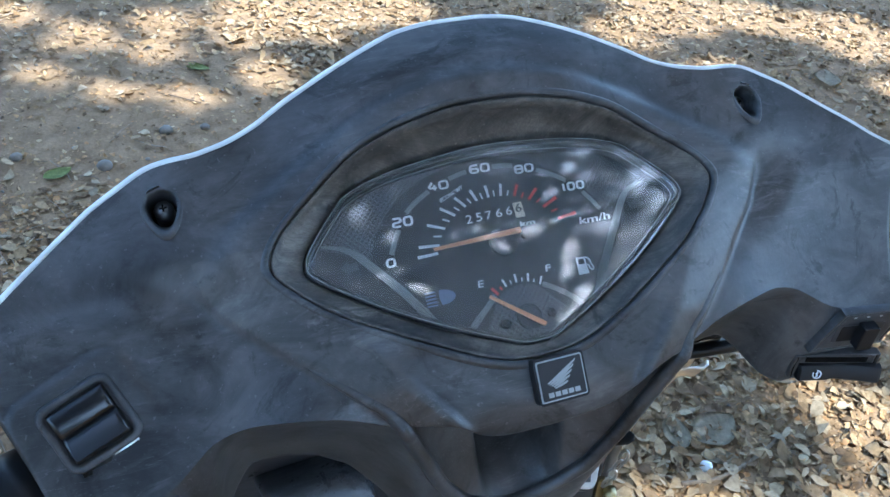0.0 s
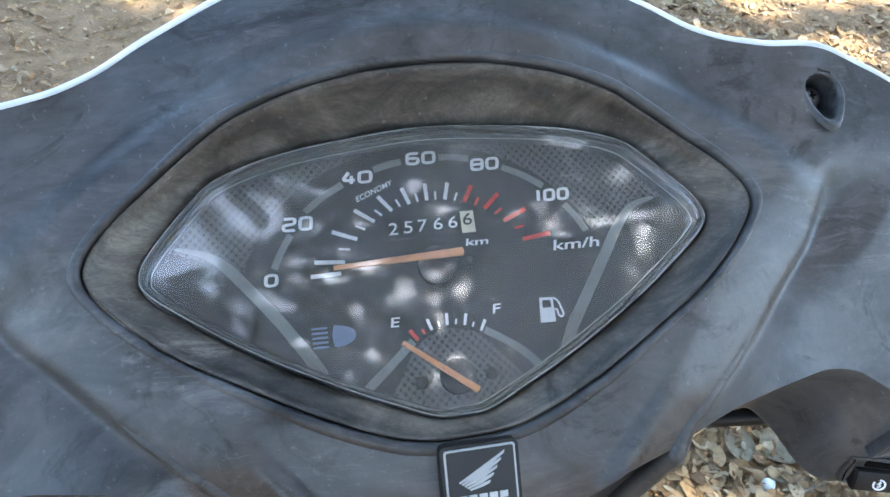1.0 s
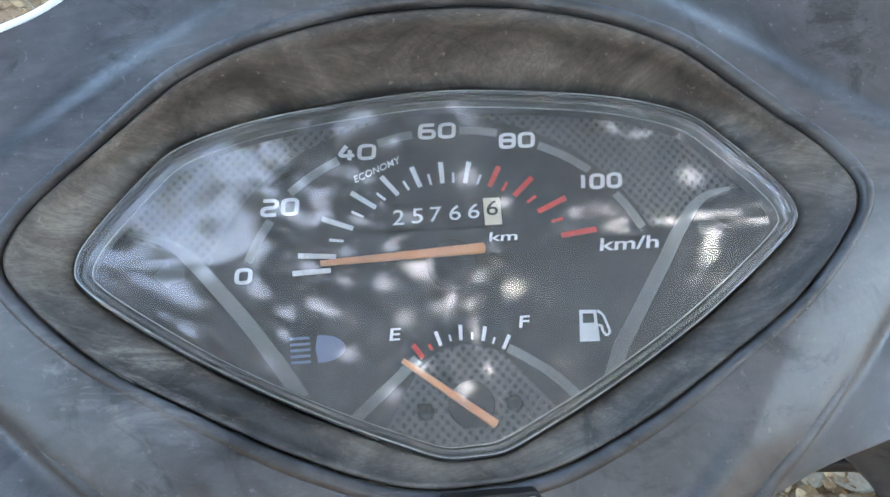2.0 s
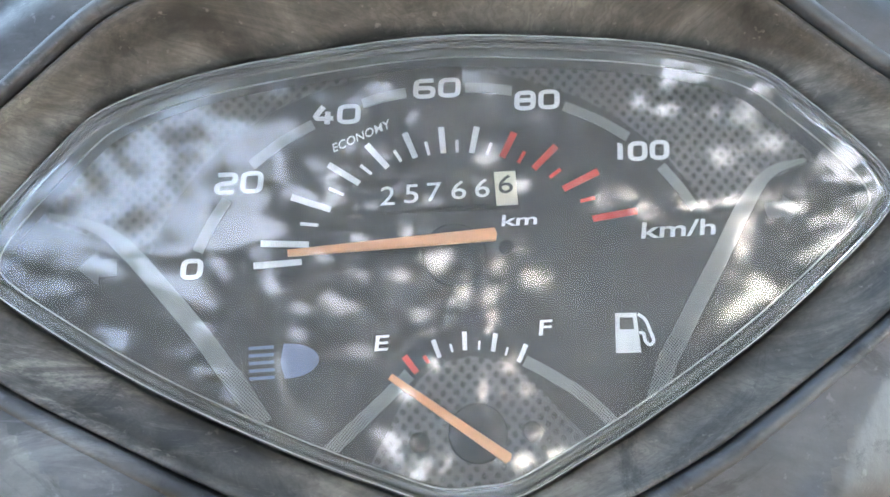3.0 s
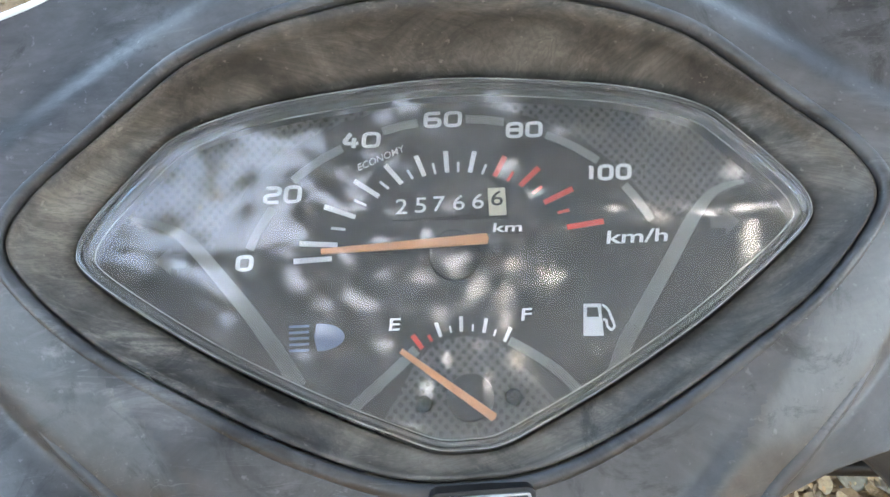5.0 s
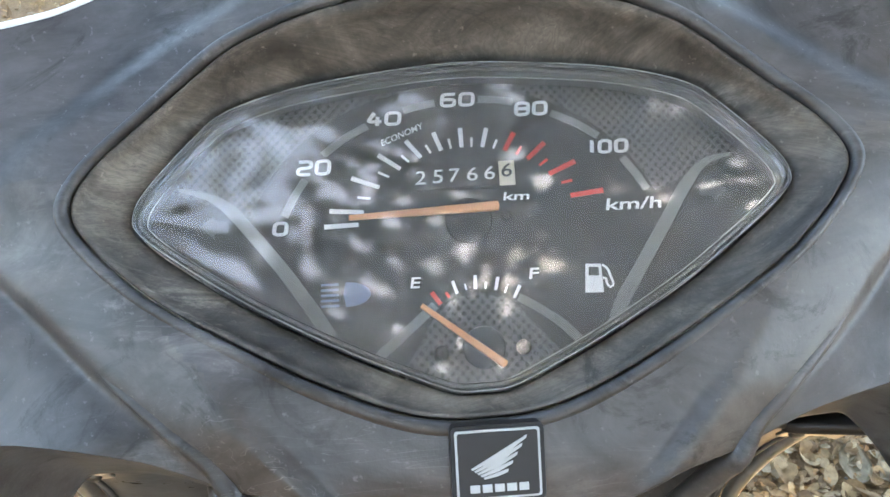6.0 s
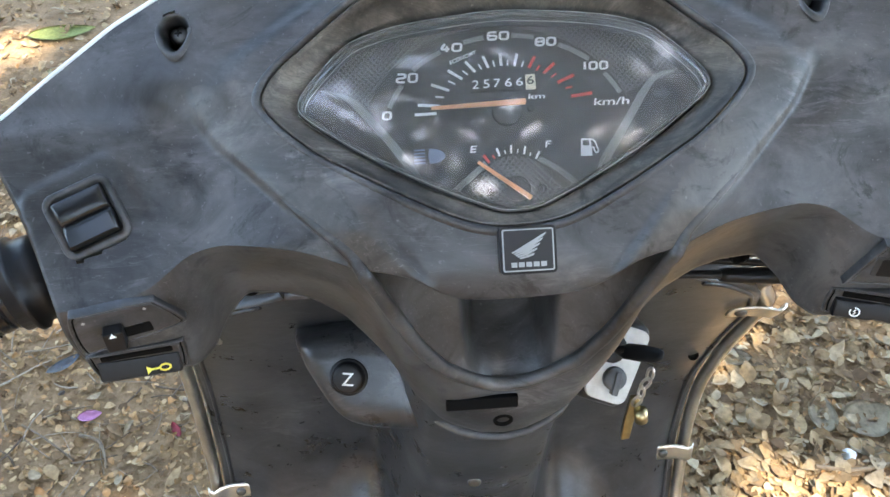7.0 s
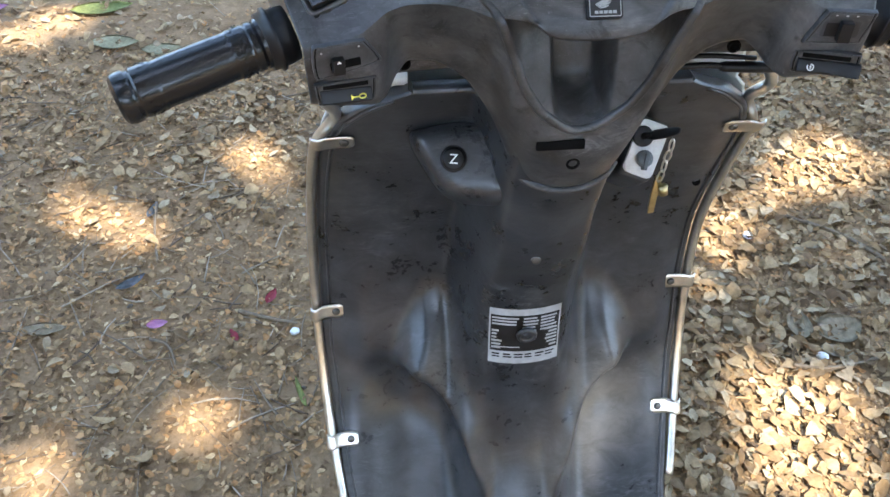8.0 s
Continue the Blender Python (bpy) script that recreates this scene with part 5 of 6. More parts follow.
def build_under_walls():
    """The inner wall of the lower cover that shows inside each arch."""
    for sgn in (-1, 1):
        xs = np.linspace(84, 172, 30)
        top = np.interp(xs, LOW_X, LOW_Z) + 3
        low = np.minimum(np.interp(xs, (84, 110, 172), (1051, 1055, 1053)), top - 1)
        bm = bmesh.new()
        rows = []
        for s in (0, 0.5, 0.92, 1.0):
            rows.append([(sgn * x * MM, 0.303 + 0.004 * s, (t + (b - t) * s) * MM) for x, t, b in zip(xs, top, low)])
        rows.append([(sgn * x * MM, 0.325, (b + 2) * MM) for x, b in zip(xs, low)])
        grid(bm, rows)
        bm.transform(TWIST)
        part("inner_wall", bm, COVER, cover)


build_under_walls()


def build_hook():
    """The moulded pod with its round push button."""
    pod = new("bag_hook")
    pod.parent = shield
    pod["label"] = "round black button in a moulded pod"
    bm = bmesh.new()
    n = Vector((-0.05, -0.80, 0.60)).normalized()
    m = Matrix.Translation((-0.098, 0.325, 0.939)) @ n.to_track_quat("Z", "Y").to_matrix().to_4x4()
    # pod: a rounded wedge from the shield out to the button's face
    rows = []
    outline = spline([(-34, 18), (-22, 25), (10, 30), (48, 24), (64, -6), (58, -36), (24, -38), (-4, -31), (-22, -8)], 6, closed=True)
    for s, z in ((1.32, -60), (1.28, -42), (1.21, -26), (1.12, -15), (1.02, -8.5), (0.92, -5.0), (0.80, -3.0), (0.5, -2.0)):
        rows.append([m @ Vector((p[0] * s * MM, p[1] * s * MM, z * MM)) for p in outline])
    vs = grid(bm, rows, closed=True)
    cap(bm, vs[-1])
    part("pod", bm, SHIELD, pod)
    bm = bmesh.new()
    lathe(bm, [(0.0135, -0.006), (0.0135, -0.0005), (0.0128, 0.0), (0.0118, -0.0005), (0.0114, 0.0015), (0.0108, 0.0032), (0.0090, 0.0040), (0.004, 0.0042)], 32, m)
    part("push_button", bm, BLACK, pod)
    letter = lettering("Z", (-0.0042, -0.0047), (0.0042, 0.0047), 0.0042, 0.004, 0.0, 0.0003)
    letter.transform(m @ pose(0, 0, 0, 0, 0, -4))
    part("button_letter", letter, PRINT, pod, smooth=False)


build_hook()


LOCKW = simple("lock_plate_paint", (0.60, 0.60, 0.57), 0.4, 0.0, 0.18, 70.0, 0.2)
KNOBG = simple("grey_knob", (0.085, 0.09, 0.095), 0.45, 0.0, 0.2)


def build_lock():
    """Ignition lock: white plate on a pod, black shutter knob and key slot."""
    lock = new("ignition_lock")
    lock.parent = shield
    lock["label"] = "ignition lock with white plate"
    n = Vector((0.10, -0.78, 0.62)).normalized()
    m = Matrix.Translation((0.0915, 0.318, 0.946)) @ n.to_track_quat("Z", "Y").to_matrix().to_4x4()
    outline = np.array(rounded_rect(32, 56, 7, 5))
    outline[:, 0] += np.where(outline[:, 1] > 0, 0.10 * outline[:, 1], 0)
    lean = math.radians(-26)
    outline = outline @ np.array(((math.cos(lean), math.sin(lean)), (-math.sin(lean), math.cos(lean))))
    bm = bmesh.new()
    rows = [[m @ Vector((p[0] * s * MM, p[1] * s * MM, z * MM)) for p in outline] for s, z in ((1.30, -60), (1.25, -30), (1.13, -8), (1.05, -2.5), (0.95, -1.5))]
    vs = grid(bm, rows, closed=True)
    cap(bm, vs[-1])
    part("lock_pod", bm, SHIELD, lock)
    bm = bmesh.new()
    outline_solid(bm, [p * MM for p in outline], -0.003, 0.0008, 0.0006, m)
    part("lock_plate", bm, LOCKW, lock, "scratched white plate", smooth=False)
    bm = bmesh.new()
    lathe(bm, [(0.0085, 0), (0.0085, 0.0035), (0.0075, 0.0048), (0.003, 0.005)], 22, m @ pose(-0.003, -0.010, 0.0008))
    box(bm, (0.0045, 0.017, 0.006), m @ pose(-0.003, -0.013, 0.005, 0, 0, -20), 0.001)
    part("shutter_knob", bm, KNOBG, lock, "grey shutter knob")
    bm = bmesh.new()
    lathe(bm, [(0.0105, 0), (0.0105, 0.003), (0.009, 0.004), (0.005, 0.0035)], 22, m @ pose(-0.002, 0.012, 0.0008))
    part("key_slot", bm, BLACK, lock)
    return m


LOCK = build_lock()


def build_key():
    """Black-headed key in the lock with a chain and a brass fob hanging from it."""
    key = new("key_with_chain")
    key.matrix_world = RIDE
    tagged(key, "black-headed key with steel links and brass fob in the lock", "key")
    bm = bmesh.new()
    a = LOCK @ Vector((-0.002, 0.012, 0.004))
    b = LOCK @ Vector((0.003, 0.012, 0.016))
    head = Vector((0.110, 0.296, 0.981))
    tube(bm, [a, b], 0.0035, 8)
    tube(bm, [b - (head - b) * 0.25, b, b + (head - b) * 0.5, head, head + (head - b) * 0.15], [0.0035, 0.0060, 0.0062, 0.0050, 0.0025], 12, flat=0.4)
    part("key_head", bm, BLACK, key, "black plastic key head")
    p0 = Vector((0.105, 0.288, 0.976))
    p1 = Vector((0.107, 0.313, 0.868))
    for k in range(4):
        c = p0 + (p1 - p0) * (0.06 + 0.14 * k)
        side = Vector((1, 0, 0)) if k % 2 else Vector((0.25, -0.95, 0.1)).normalized()
        down = (p1 - p0).normalized()
        loop = [c + side * (0.0030 * math.cos(w)) + down * (0.0085 * math.sin(w)) for w in np.linspace(0, 2 * math.pi, 17)]
        bm = bmesh.new()
        tube(bm, loop, 0.0011, 6, ends=False)
        part("chain_link", bm, STEEL, key, "steel chain link")
    c = p0 + (p1 - p0) * 0.70
    m = Matrix.Translation(c) @ pose(0, 0, 0, 80, 4, -6) @ Matrix.Diagonal((0.62, 1.0, 1.0, 1.0))
    bm = bmesh.new()
    outline_solid(bm, [np.array(q) * MM for q in rounded_path([(-5.5, 17), (5.5, 17), (6.5, 4), (5, -6), (5.5, -24), (-4.5, -26), (-6.0, -8)], 2.0, True)], -0.0022, 0.0022, 0.0009, m)
    part("brass_fob", bm, BRASS, key, "worn brass fob")
    bm = bmesh.new()
    tube(bm, [c + Vector((0.004, -0.006, 0.012)), c + Vector((0.006, -0.007, 0.002))], 0.005, 10)
    part("brass_ring", bm, BRASS, key)


build_key()


def build_cables():
    """Black cables with a sleeve under the right half of the cover."""
    bm = bmesh.new()
    tube(bm, spline([(0.06, 0.322, 1.0300), (0.12, 0.310, 1.0430), (0.16, 0.309, 1.0400), (0.20, 0.304, 1.0420), (0.25, 0.292, 1.0580)], 8), 0.0028, 8)
    part("cable", bm, BLACK, scooter, "black control cable")
    bm = bmesh.new()
    tube(bm, spline([(0.05, 0.326, 1.0340), (0.115, 0.317, 1.0485), (0.175, 0.312, 1.0470)], 8), 0.0024, 8)
    part("cable", bm, BLACK, scooter, "black control cable")
    bm = bmesh.new()
    tube(bm, [(0.142, 0.3095, 1.0412), (0.147, 0.3095, 1.0408), (0.170, 0.3080, 1.0404), (0.198, 0.3045, 1.0418)], [0.0038, 0.0050, 0.0054, 0.0056], 12)
    part("cable_sleeve", bm, BLACK, scooter, "black rubber cable sleeve")


build_cables()


def build_running_gear():
    """What carries the machine: front wheel, floorboard and side stand."""
    wheel = new("front_wheel")
    wheel.parent = scooter
    wheel.matrix_basis = pose(-0.015, 0.62, 0.222, 0, 90, 0)
    bm = bmesh.new()
    prof = [(0.135, -0.035), (0.165, -0.045), (0.195, -0.042), (0.214, -0.028), (0.222, 0), (0.214, 0.028), (0.195, 0.042), (0.165, 0.045), (0.135, 0.035)]
    rows = [[Vector((r * math.cos(w), r * math.sin(w), h)) for w in np.arange(48) * math.pi / 24] for r, h in prof]
    grid(bm, rows + rows[:1], closed=True)
    part("tyre", bm, RUBBER, wheel, "black tyre")
    bm = bmesh.new()
    lathe(bm, [(0.03, -0.05), (0.05, -0.03), (0.13, -0.03), (0.137, -0.034), (0.137, 0.034), (0.13, 0.03), (0.05, 0.03), (0.03, 0.05)], 40, Matrix())
    part("rim", bm, STEEL, wheel, "steel rim")
    bm = bmesh.new()
    box(bm, (0.38, 0.42, 0.05), pose(-0.012, -0.03, 0.245), 0.02)
    part("floorboard", bm, SHIELD, scooter, "black floorboard", smooth=False)
    bm = bmesh.new()
    tube(bm, spline([(-0.13, -0.02, 0.23), (-0.19, -0.03, 0.12), (-0.235, -0.04, 0.004), (-0.25, -0.05, -0.005)], 6), 0.009, 10)
    part("side_stand", bm, BLACK, scooter, "black side stand")


build_running_gear()


def build_floor_mat():
    """Front edge of the rubber foot mat, lying on the rise of the foot well."""
    bm = bmesh.new()
    rows = []
    for z, grow in ((0.275, 0.0), (0.300, 0.0), (0.322, 0.0), (0.332, 0.006), (0.337, 0.014), (0.340, 0.030)):
        x = np.linspace(0.072 + grow, 0.208 - grow, 24)
        zz = z - 0.004 * ((x - 0.14) / 0.07) ** 2
        rows.append([Vector((xx, float(shield_y(np.array(xx), np.array(q))) - 0.0035, q)) for xx, q in zip(x, zz)])
    grid(bm, rows)
    mat_ = part("floor_mat", bm, RUBBER, scooter, "black rubber foot mat edge")
    mat_.modifiers.new("sheet", "SOLIDIFY").thickness = 0.007


build_floor_mat()


# ---------------------------------------------------------------- litter on the ground
def litter_paint(name, stops, rough=0.8, translucent=0.0):
    m, n, l, b = nodes_of(name)
    isl = n.new("ShaderNodeNewGeometry").outputs["Random Per Island"]
    col = ramp(n, l, isl, *stops)
    co = coords(n)
    blot = ramp(n, l, noise_node(n, l, co, 90.0, 5.0), (0.3, (0.55, 0.55, 0.55)), (0.7, (1.15, 1.15, 1.15)))
    l.new(mix(n, l, 0.8, col, blot, "MULTIPLY"), b.inputs["Base Color"])
    b.inputs["Roughness"].default_value = rough
    b.inputs["Specular IOR Level"].default_value = 0.25
    bump(n, l, noise_node(n, l, co, 200.0, 4.0), 0.4, 0.001, b)
    if translucent:
        t = n.new("ShaderNodeBsdfTranslucent")
        l.new(col, t.inputs[0])
        mx = n.new("ShaderNodeMixShader")
        mx.inputs[0].default_value = translucent
        l.new(b.outputs[0], mx.inputs[1])
        l.new(t.outputs[0], mx.inputs[2])
        l.new(mx.outputs[0], n["Material Output"].inputs[0])
    return m


DRY = litter_paint("dry_leaf", ((0.0, (0.12, 0.073, 0.038)), (0.25, (0.24, 0.152, 0.076)), (0.5, (0.32, 0.215, 0.112)), (0.75, (0.40, 0.285, 0.160)), (0.88, (0.30, 0.235, 0.155)), (1.0, (0.50, 0.38, 0.235))))
CRUMB = litter_paint("leaf_crumbs", ((0.0, (0.13, 0.080, 0.042)), (0.3, (0.27, 0.172, 0.090)), (0.6, (0.40, 0.265, 0.135)), (0.8, (0.44, 0.235, 0.098)), (1.0, (0.56, 0.42, 0.245))))
TWIG = litter_paint("dry_twig", ((0.0, (0.12, 0.085, 0.06)), (0.5, (0.26, 0.20, 0.14)), (1.0, (0.40, 0.33, 0.25))))
STONE = litter_paint("pebble", ((0.0, (0.12, 0.10, 0.085)), (0.6, (0.22, 0.19, 0.155)), (1.0, (0.36, 0.32, 0.27))))
GREEN = litter_paint("green_leaf", ((0.0, (0.27, 0.31, 0.10)), (1.0, (0.36, 0.38, 0.15))))
rng = np.random.default_rng(11)


def many_leaves(place, count, length, width, curl, lift):
    """Curled leaf blades: nine points across the blade, a stalk end and a tip, as one point and face list."""
    rows, cols = np.array((0.16, 0.40, 0.66, 0.88)), np.array((-1, 0, 1))
    shape = np.array((0.62, 1.0, 0.86, 0.42))
    tmpl, faces = [], []
    for i, t in enumerate(rows):
        for c in cols:
            tmpl.append((t - 0.5, c * shape[i] * 0.5, abs(c)))
    tmpl += [(-0.5, 0, 0), (0.5, 0, 0)]
    for i in range(3):
        for j in range(2):
            a = 3 * i + j
            faces.append((a, a + 1, a + 4, a + 3))
    faces += [(12, 1, 0, 12), (12, 2, 1, 12), (13, 9, 10, 13), (13, 10, 11, 13)]
    tmpl = np.array(tmpl)
    xy = place(count)
    ln = rng.uniform(*length, count)
    wd = ln * rng.uniform(*width, count)
    ang = rng.uniform(0, 2 * math.pi, count)
    fold = rng.uniform(-0.3, 0.9, count) * curl
    bend = rng.uniform(-0.7, 0.9, count) * curl
    tx, ty = rng.normal(0, 0.28 * curl, count), rng.normal(0, 0.28 * curl, count)
    p = np.repeat(tmpl[None], count, 0)
    wob = rng.normal(0, 0.10, (count, len(tmpl)))
    x, y = p[..., 0] * ln[:, None] * (1 + wob), p[..., 1] * wd[:, None] * (1 + wob[:, ::-1])
    z = np.abs(y) * fold[:, None] + bend[:, None] * x * x / ln[:, None] * 1.6 + wob * ln[:, None] * 0.4
    z = z - wob * ln[:, None] * 0.2 + x * tx[:, None] + y * ty[:, None]
    z -= z.min(1)[:, None]
    c, s = np.cos(ang)[:, None], np.sin(ang)[:, None]
    gx, gy = xy[:, 0, None] + c * x - s * y, xy[:, 1, None] + s * x + c * y
    base = np.array([ground_z(a, b) for a, b in xy]) + rng.uniform(*lift, count)
    co = np.stack([gx, gy, z + base[:, None]], -1).reshape(-1, 3)
    fs = np.array([f for f in faces])
    allf = (fs[None] + (np.arange(count) * len(tmpl))[:, None, None]).reshape(-1, 4)
    return co, [tuple(f[:3]) if f[0] == f[3] else tuple(f) for f in allf.tolist()]


def stuff(name, co, faces, material, label, category):
    me = bpy.data.meshes.new(name)
    me.from_pydata(co.tolist(), [], faces)
    me.materials.append(material)
    me.polygons.foreach_set("use_smooth", [True] * len(me.polygons))
    return tagged(new(name, me), label, category, kind="stuff")


def litter_density(x, y):
    """How thickly leaves lie: bare trodden earth beside the machine, drifts on the other side."""
    d = 0.20 + 0.80 * step(x, 0.30, 0.75) + 0.25 * step(y, 1.25, 1.7)
    d = d - 0.30 * np.exp(-((x + 0.35) / 0.45) ** 2 - ((y - 0.85) / 0.45) ** 2)
    d = d - 0.45 * np.exp(-((x - 0.1) / 0.7) ** 2 - ((y - 2.35) / 0.35) ** 2)
    return np.clip(d, 0.06, 1.0)


def scatter(count):
    out = np.zeros((0, 2))
    while len(out) < count:
        p = np.stack([rng.uniform(-1.7, 4.0, count * 2), rng.uniform(0.05, 4.4, count * 2)], 1)
        patchy = 0.55 + 0.45 * np.sin(p[:, 0] * 5.1 + 1.3 * np.sin(p[:, 1] * 3.7)) * np.sin(p[:, 1] * 4.3 + 2)
        near = np.exp(-np.hypot(p[:, 0] - 0.2, p[:, 1] - 1.0) / 3.0)
        keep = rng.uniform(0, 1, len(p)) < litter_density(p[:, 0], p[:, 1]) * (0.45 + 0.55 * patchy) * near
        out = np.vstack([out, p[keep]])
    return out[:count]


def even(count):
    near = count // 2
    a = np.stack([rng.uniform(-1.5, 3.6, count - near), rng.uniform(0.1, 3.8, count - near)], 1)
    b = np.stack([rng.uniform(-1.1, 1.7, near), rng.uniform(0.35, 2.1, near)], 1)
    return np.vstack([a, b])


stuff("leaf_litter", *many_leaves(scatter, 26000, (0.012, 0.045), (0.30, 0.75), 0.85, (0.0, 0.007)), DRY, "dry tan and brown leaves scattered over the earth", "leaf litter")
stuff("leaf_crumbs", *many_leaves(even, 60000, (0.005, 0.021), (0.22, 0.9), 0.9, (0.0, 0.003)), CRUMB, "small brown crumbs of broken dry leaves", "leaf litter")


def drift(count):
    p = np.stack([rng.uniform(0.42, 2.4, count * 3), rng.uniform(0.25, 2.6, count * 3)], 1)
    return p[rng.uniform(0, 1, len(p)) < np.exp(-np.hypot(p[:, 0] - 0.9, p[:, 1] - 0.8) / 1.2)][:count]


LOOSE = drift(900)
stuff("broad_leaves", *many_leaves(lambda count: LOOSE[:count], len(LOOSE), (0.026, 0.056), (0.45, 0.75), 0.8, (0.001, 0.009)), DRY, "broad dry tan leaves on top of the drift", "leaf litter")


def build_twigs():
    bm = bmesh.new()
    r = random.Random(3)
    for k in range(700):
        x, y = (r.uniform(-1.5, 3.2), r.uniform(0.3, 3.6)) if k % 2 else (r.uniform(-1.0, 0.2), r.uniform(0.4, 1.9))
        a, ln = r.uniform(0, math.pi), r.uniform(0.03, 0.16)
        bend = r.uniform(-0.4, 0.4)
        path = []
        for s in (-0.5, -0.2, 0.15, 0.5):
            px, py = x + math.cos(a + bend * s) * ln * s, y + math.sin(a + bend * s) * ln * s
            path.append((px, py, ground_z(px, py) + 0.003 + 0.004 * r.random()))
        rad = r.uniform(0.0007, 0.0024)
        tube(bm, path, [rad, rad, rad * 0.8, rad * 0.5], 5)
    ob = part("twigs", bm, TWIG, None)
    tagged(ob, "thin dry twigs and stalks on the earth", "twig", kind="stuff")


def build_pebbles():
    bm = bmesh.new()
    r = random.Random(4)
    for k in range(420):
        x, y = r.uniform(-1.5, 2.6), r.uniform(0.3, 3.4)
        s = r.uniform(0.003, 0.009) * (1.8 if r.random() < 0.06 else 1)
        m = Matrix.Translation((x, y, ground_z(x, y) + s * 0.25)) @ Euler((r.random(), r.random(), r.uniform(0, 6))).to_matrix().to_4x4() @ Matrix.Diagonal((s, s * r.uniform(0.6, 0.9), s * r.uniform(0.4, 0.7), 1))
        bmesh.ops.create_icosphere(bm, subdivisions=1, radius=1, matrix=m)
    ob = part("pebbles", bm, STONE, None)
    tagged(ob, "small grey and brown pebbles in the earth", "pebble", kind="stuff")


build_twigs()
build_pebbles()


def lone_leaf(name, x, y, ln, wd, turn, material, label, category, curl=0.25, notch=0.0):
    """One leaf or petal with a midrib, lying on the ground."""
    bm = bmesh.new()
    rows = []
    for t in np.linspace(0, 1, 11):
        half = wd / 2 * (math.sin(math.pi * t ** 0.85) ** 0.8 + 0.02) * (1 - notch * (math.cos(9 * math.pi * t) > 0.6))
        row = []
        for c in np.linspace(-1, 1, 7):
            px, py = (t - 0.5) * ln, c * half
            row.append(Vector((px, py, curl * (abs(c) * half * 0.5 + (t - 0.5) ** 2 * ln * 0.6) - 0.0006 * (c == 0))))
        rows.append(row)
    grid(bm, rows)
    bmesh.ops.solidify(bm, geom=bm.faces[:], thickness=0.0006)
    ob = part(name, bm, material, None)
    ob.matrix_world = pose(x, y, ground_z(x, y) + 0.006, 0, 0, turn)
    return tagged(ob, label, category)


PINK = simple("pink_petal", (0.55, 0.24, 0.42), 0.6, 0, 0.2)
CRIMSON = simple("crimson_petal", (0.32, 0.03, 0.05), 0.6, 0, 0.3)
SLATE = simple("grey_leaf", (0.12, 0.13, 0.15), 0.55, 0, 0.3)
CHALK = simple("white_chip", (0.75, 0.76, 0.76), 0.6, 0, 0.1)
TAN = litter_paint("tan_leaf", ((0.0, (0.36, 0.29, 0.20)), (1.0, (0.46, 0.38, 0.26))))
OLIVE = litter_paint("olive_leaf", ((0.0, (0.42, 0.39, 0.25)), (1.0, (0.50, 0.46, 0.30))))

lone_leaf("flower_petal", -0.432, 0.946, 0.046, 0.026, 14, PINK, "pale pink fallen petal on bare earth", "petal")
lone_leaf("flower_petal", -0.191, 1.026, 0.050, 0.022, 70, CRIMSON, "crushed dark crimson petal among crumbs", "petal")
lone_leaf("flower_petal", -0.263, 0.910, 0.040, 0.016, 120, CRIMSON, "small dark crimson petal scrap", "petal")
lone_leaf("flower_petal", -1.177, 2.337, 0.10, 0.05, 30, PINK, "large magenta petal on the earth", "petal")
lone_leaf("fallen_leaf", -0.508, 1.067, 0.075, 0.026, 42, SLATE, "curled slate-grey fallen leaf", "leaf", 0.8)
lone_leaf("fallen_leaf", -0.502, 1.322, 0.060, 0.022, 78, SLATE, "small dark grey fallen leaf", "leaf", 0.8)
lone_leaf("fallen_leaf", -0.830, 2.345, 0.20, 0.085, 18, GREEN, "large yellow-green fallen leaf on earth", "leaf")
lone_leaf("fallen_leaf", -0.750, 2.135, 0.15, 0.085, 5, OLIVE, "pale grey-green leaf with insect holes", "leaf", 0.3, 0.2)
lone_leaf("fallen_leaf", -0.595, 2.105, 0.14, 0.070, 4, OLIVE, "pale olive fallen leaf", "leaf")
lone_leaf("fallen_leaf", -0.113, 0.747, 0.085, 0.012, 108, GREEN, "narrow yellow-green blade beside the guard", "leaf", 0.6)
lone_leaf("fallen_leaf", -0.664, 0.930, 0.095, 0.036, 4, TAN, "long flat tan dry leaf", "leaf", 0.2)
lone_leaf("fallen_leaf", 0.888, 1.067, 0.095, 0.055, -5, TAN, "broad pale tan dry leaf", "leaf", 0.4)
lone_leaf("fallen_leaf", 1.036, 0.915, 0.10, 0.060, 75, TAN, "broad curled tan dry leaf", "leaf", 0.6)
lone_leaf("fallen_leaf", 1.135, 0.905, 0.13, 0.090, 20, TAN, "large pale buff dry leaf", "leaf", 0.5)
lone_leaf("fallen_leaf", 1.10, 0.835, 0.085, 0.040, -20, TAN, "buff dry leaf under a larger one", "leaf", 0.5)
lone_leaf("fallen_leaf", -0.218, 2.178, 0.085, 0.050, 30, GREEN, "green fallen leaf on bare earth", "leaf", 0.4)
lone_leaf("fallen_leaf", 0.228, 2.748, 0.09, 0.045, -30, GREEN, "yellow-green fallen leaf in sun", "leaf", 0.4)
lone_leaf("fallen_leaf", 2.624, 2.337, 0.15, 0.10, 60, TAN, "large round yellowed leaf", "leaf", 0.6)
lone_leaf("fallen_leaf", 1.409, 1.010, 0.11, 0.07, 10, TAN, "large buff leaf in the drift", "leaf", 0.5)


ROCK = simple("grey_brown_stone", (0.15, 0.125, 0.10), 0.8, 0.0, 0.3, 40.0, 0.4)


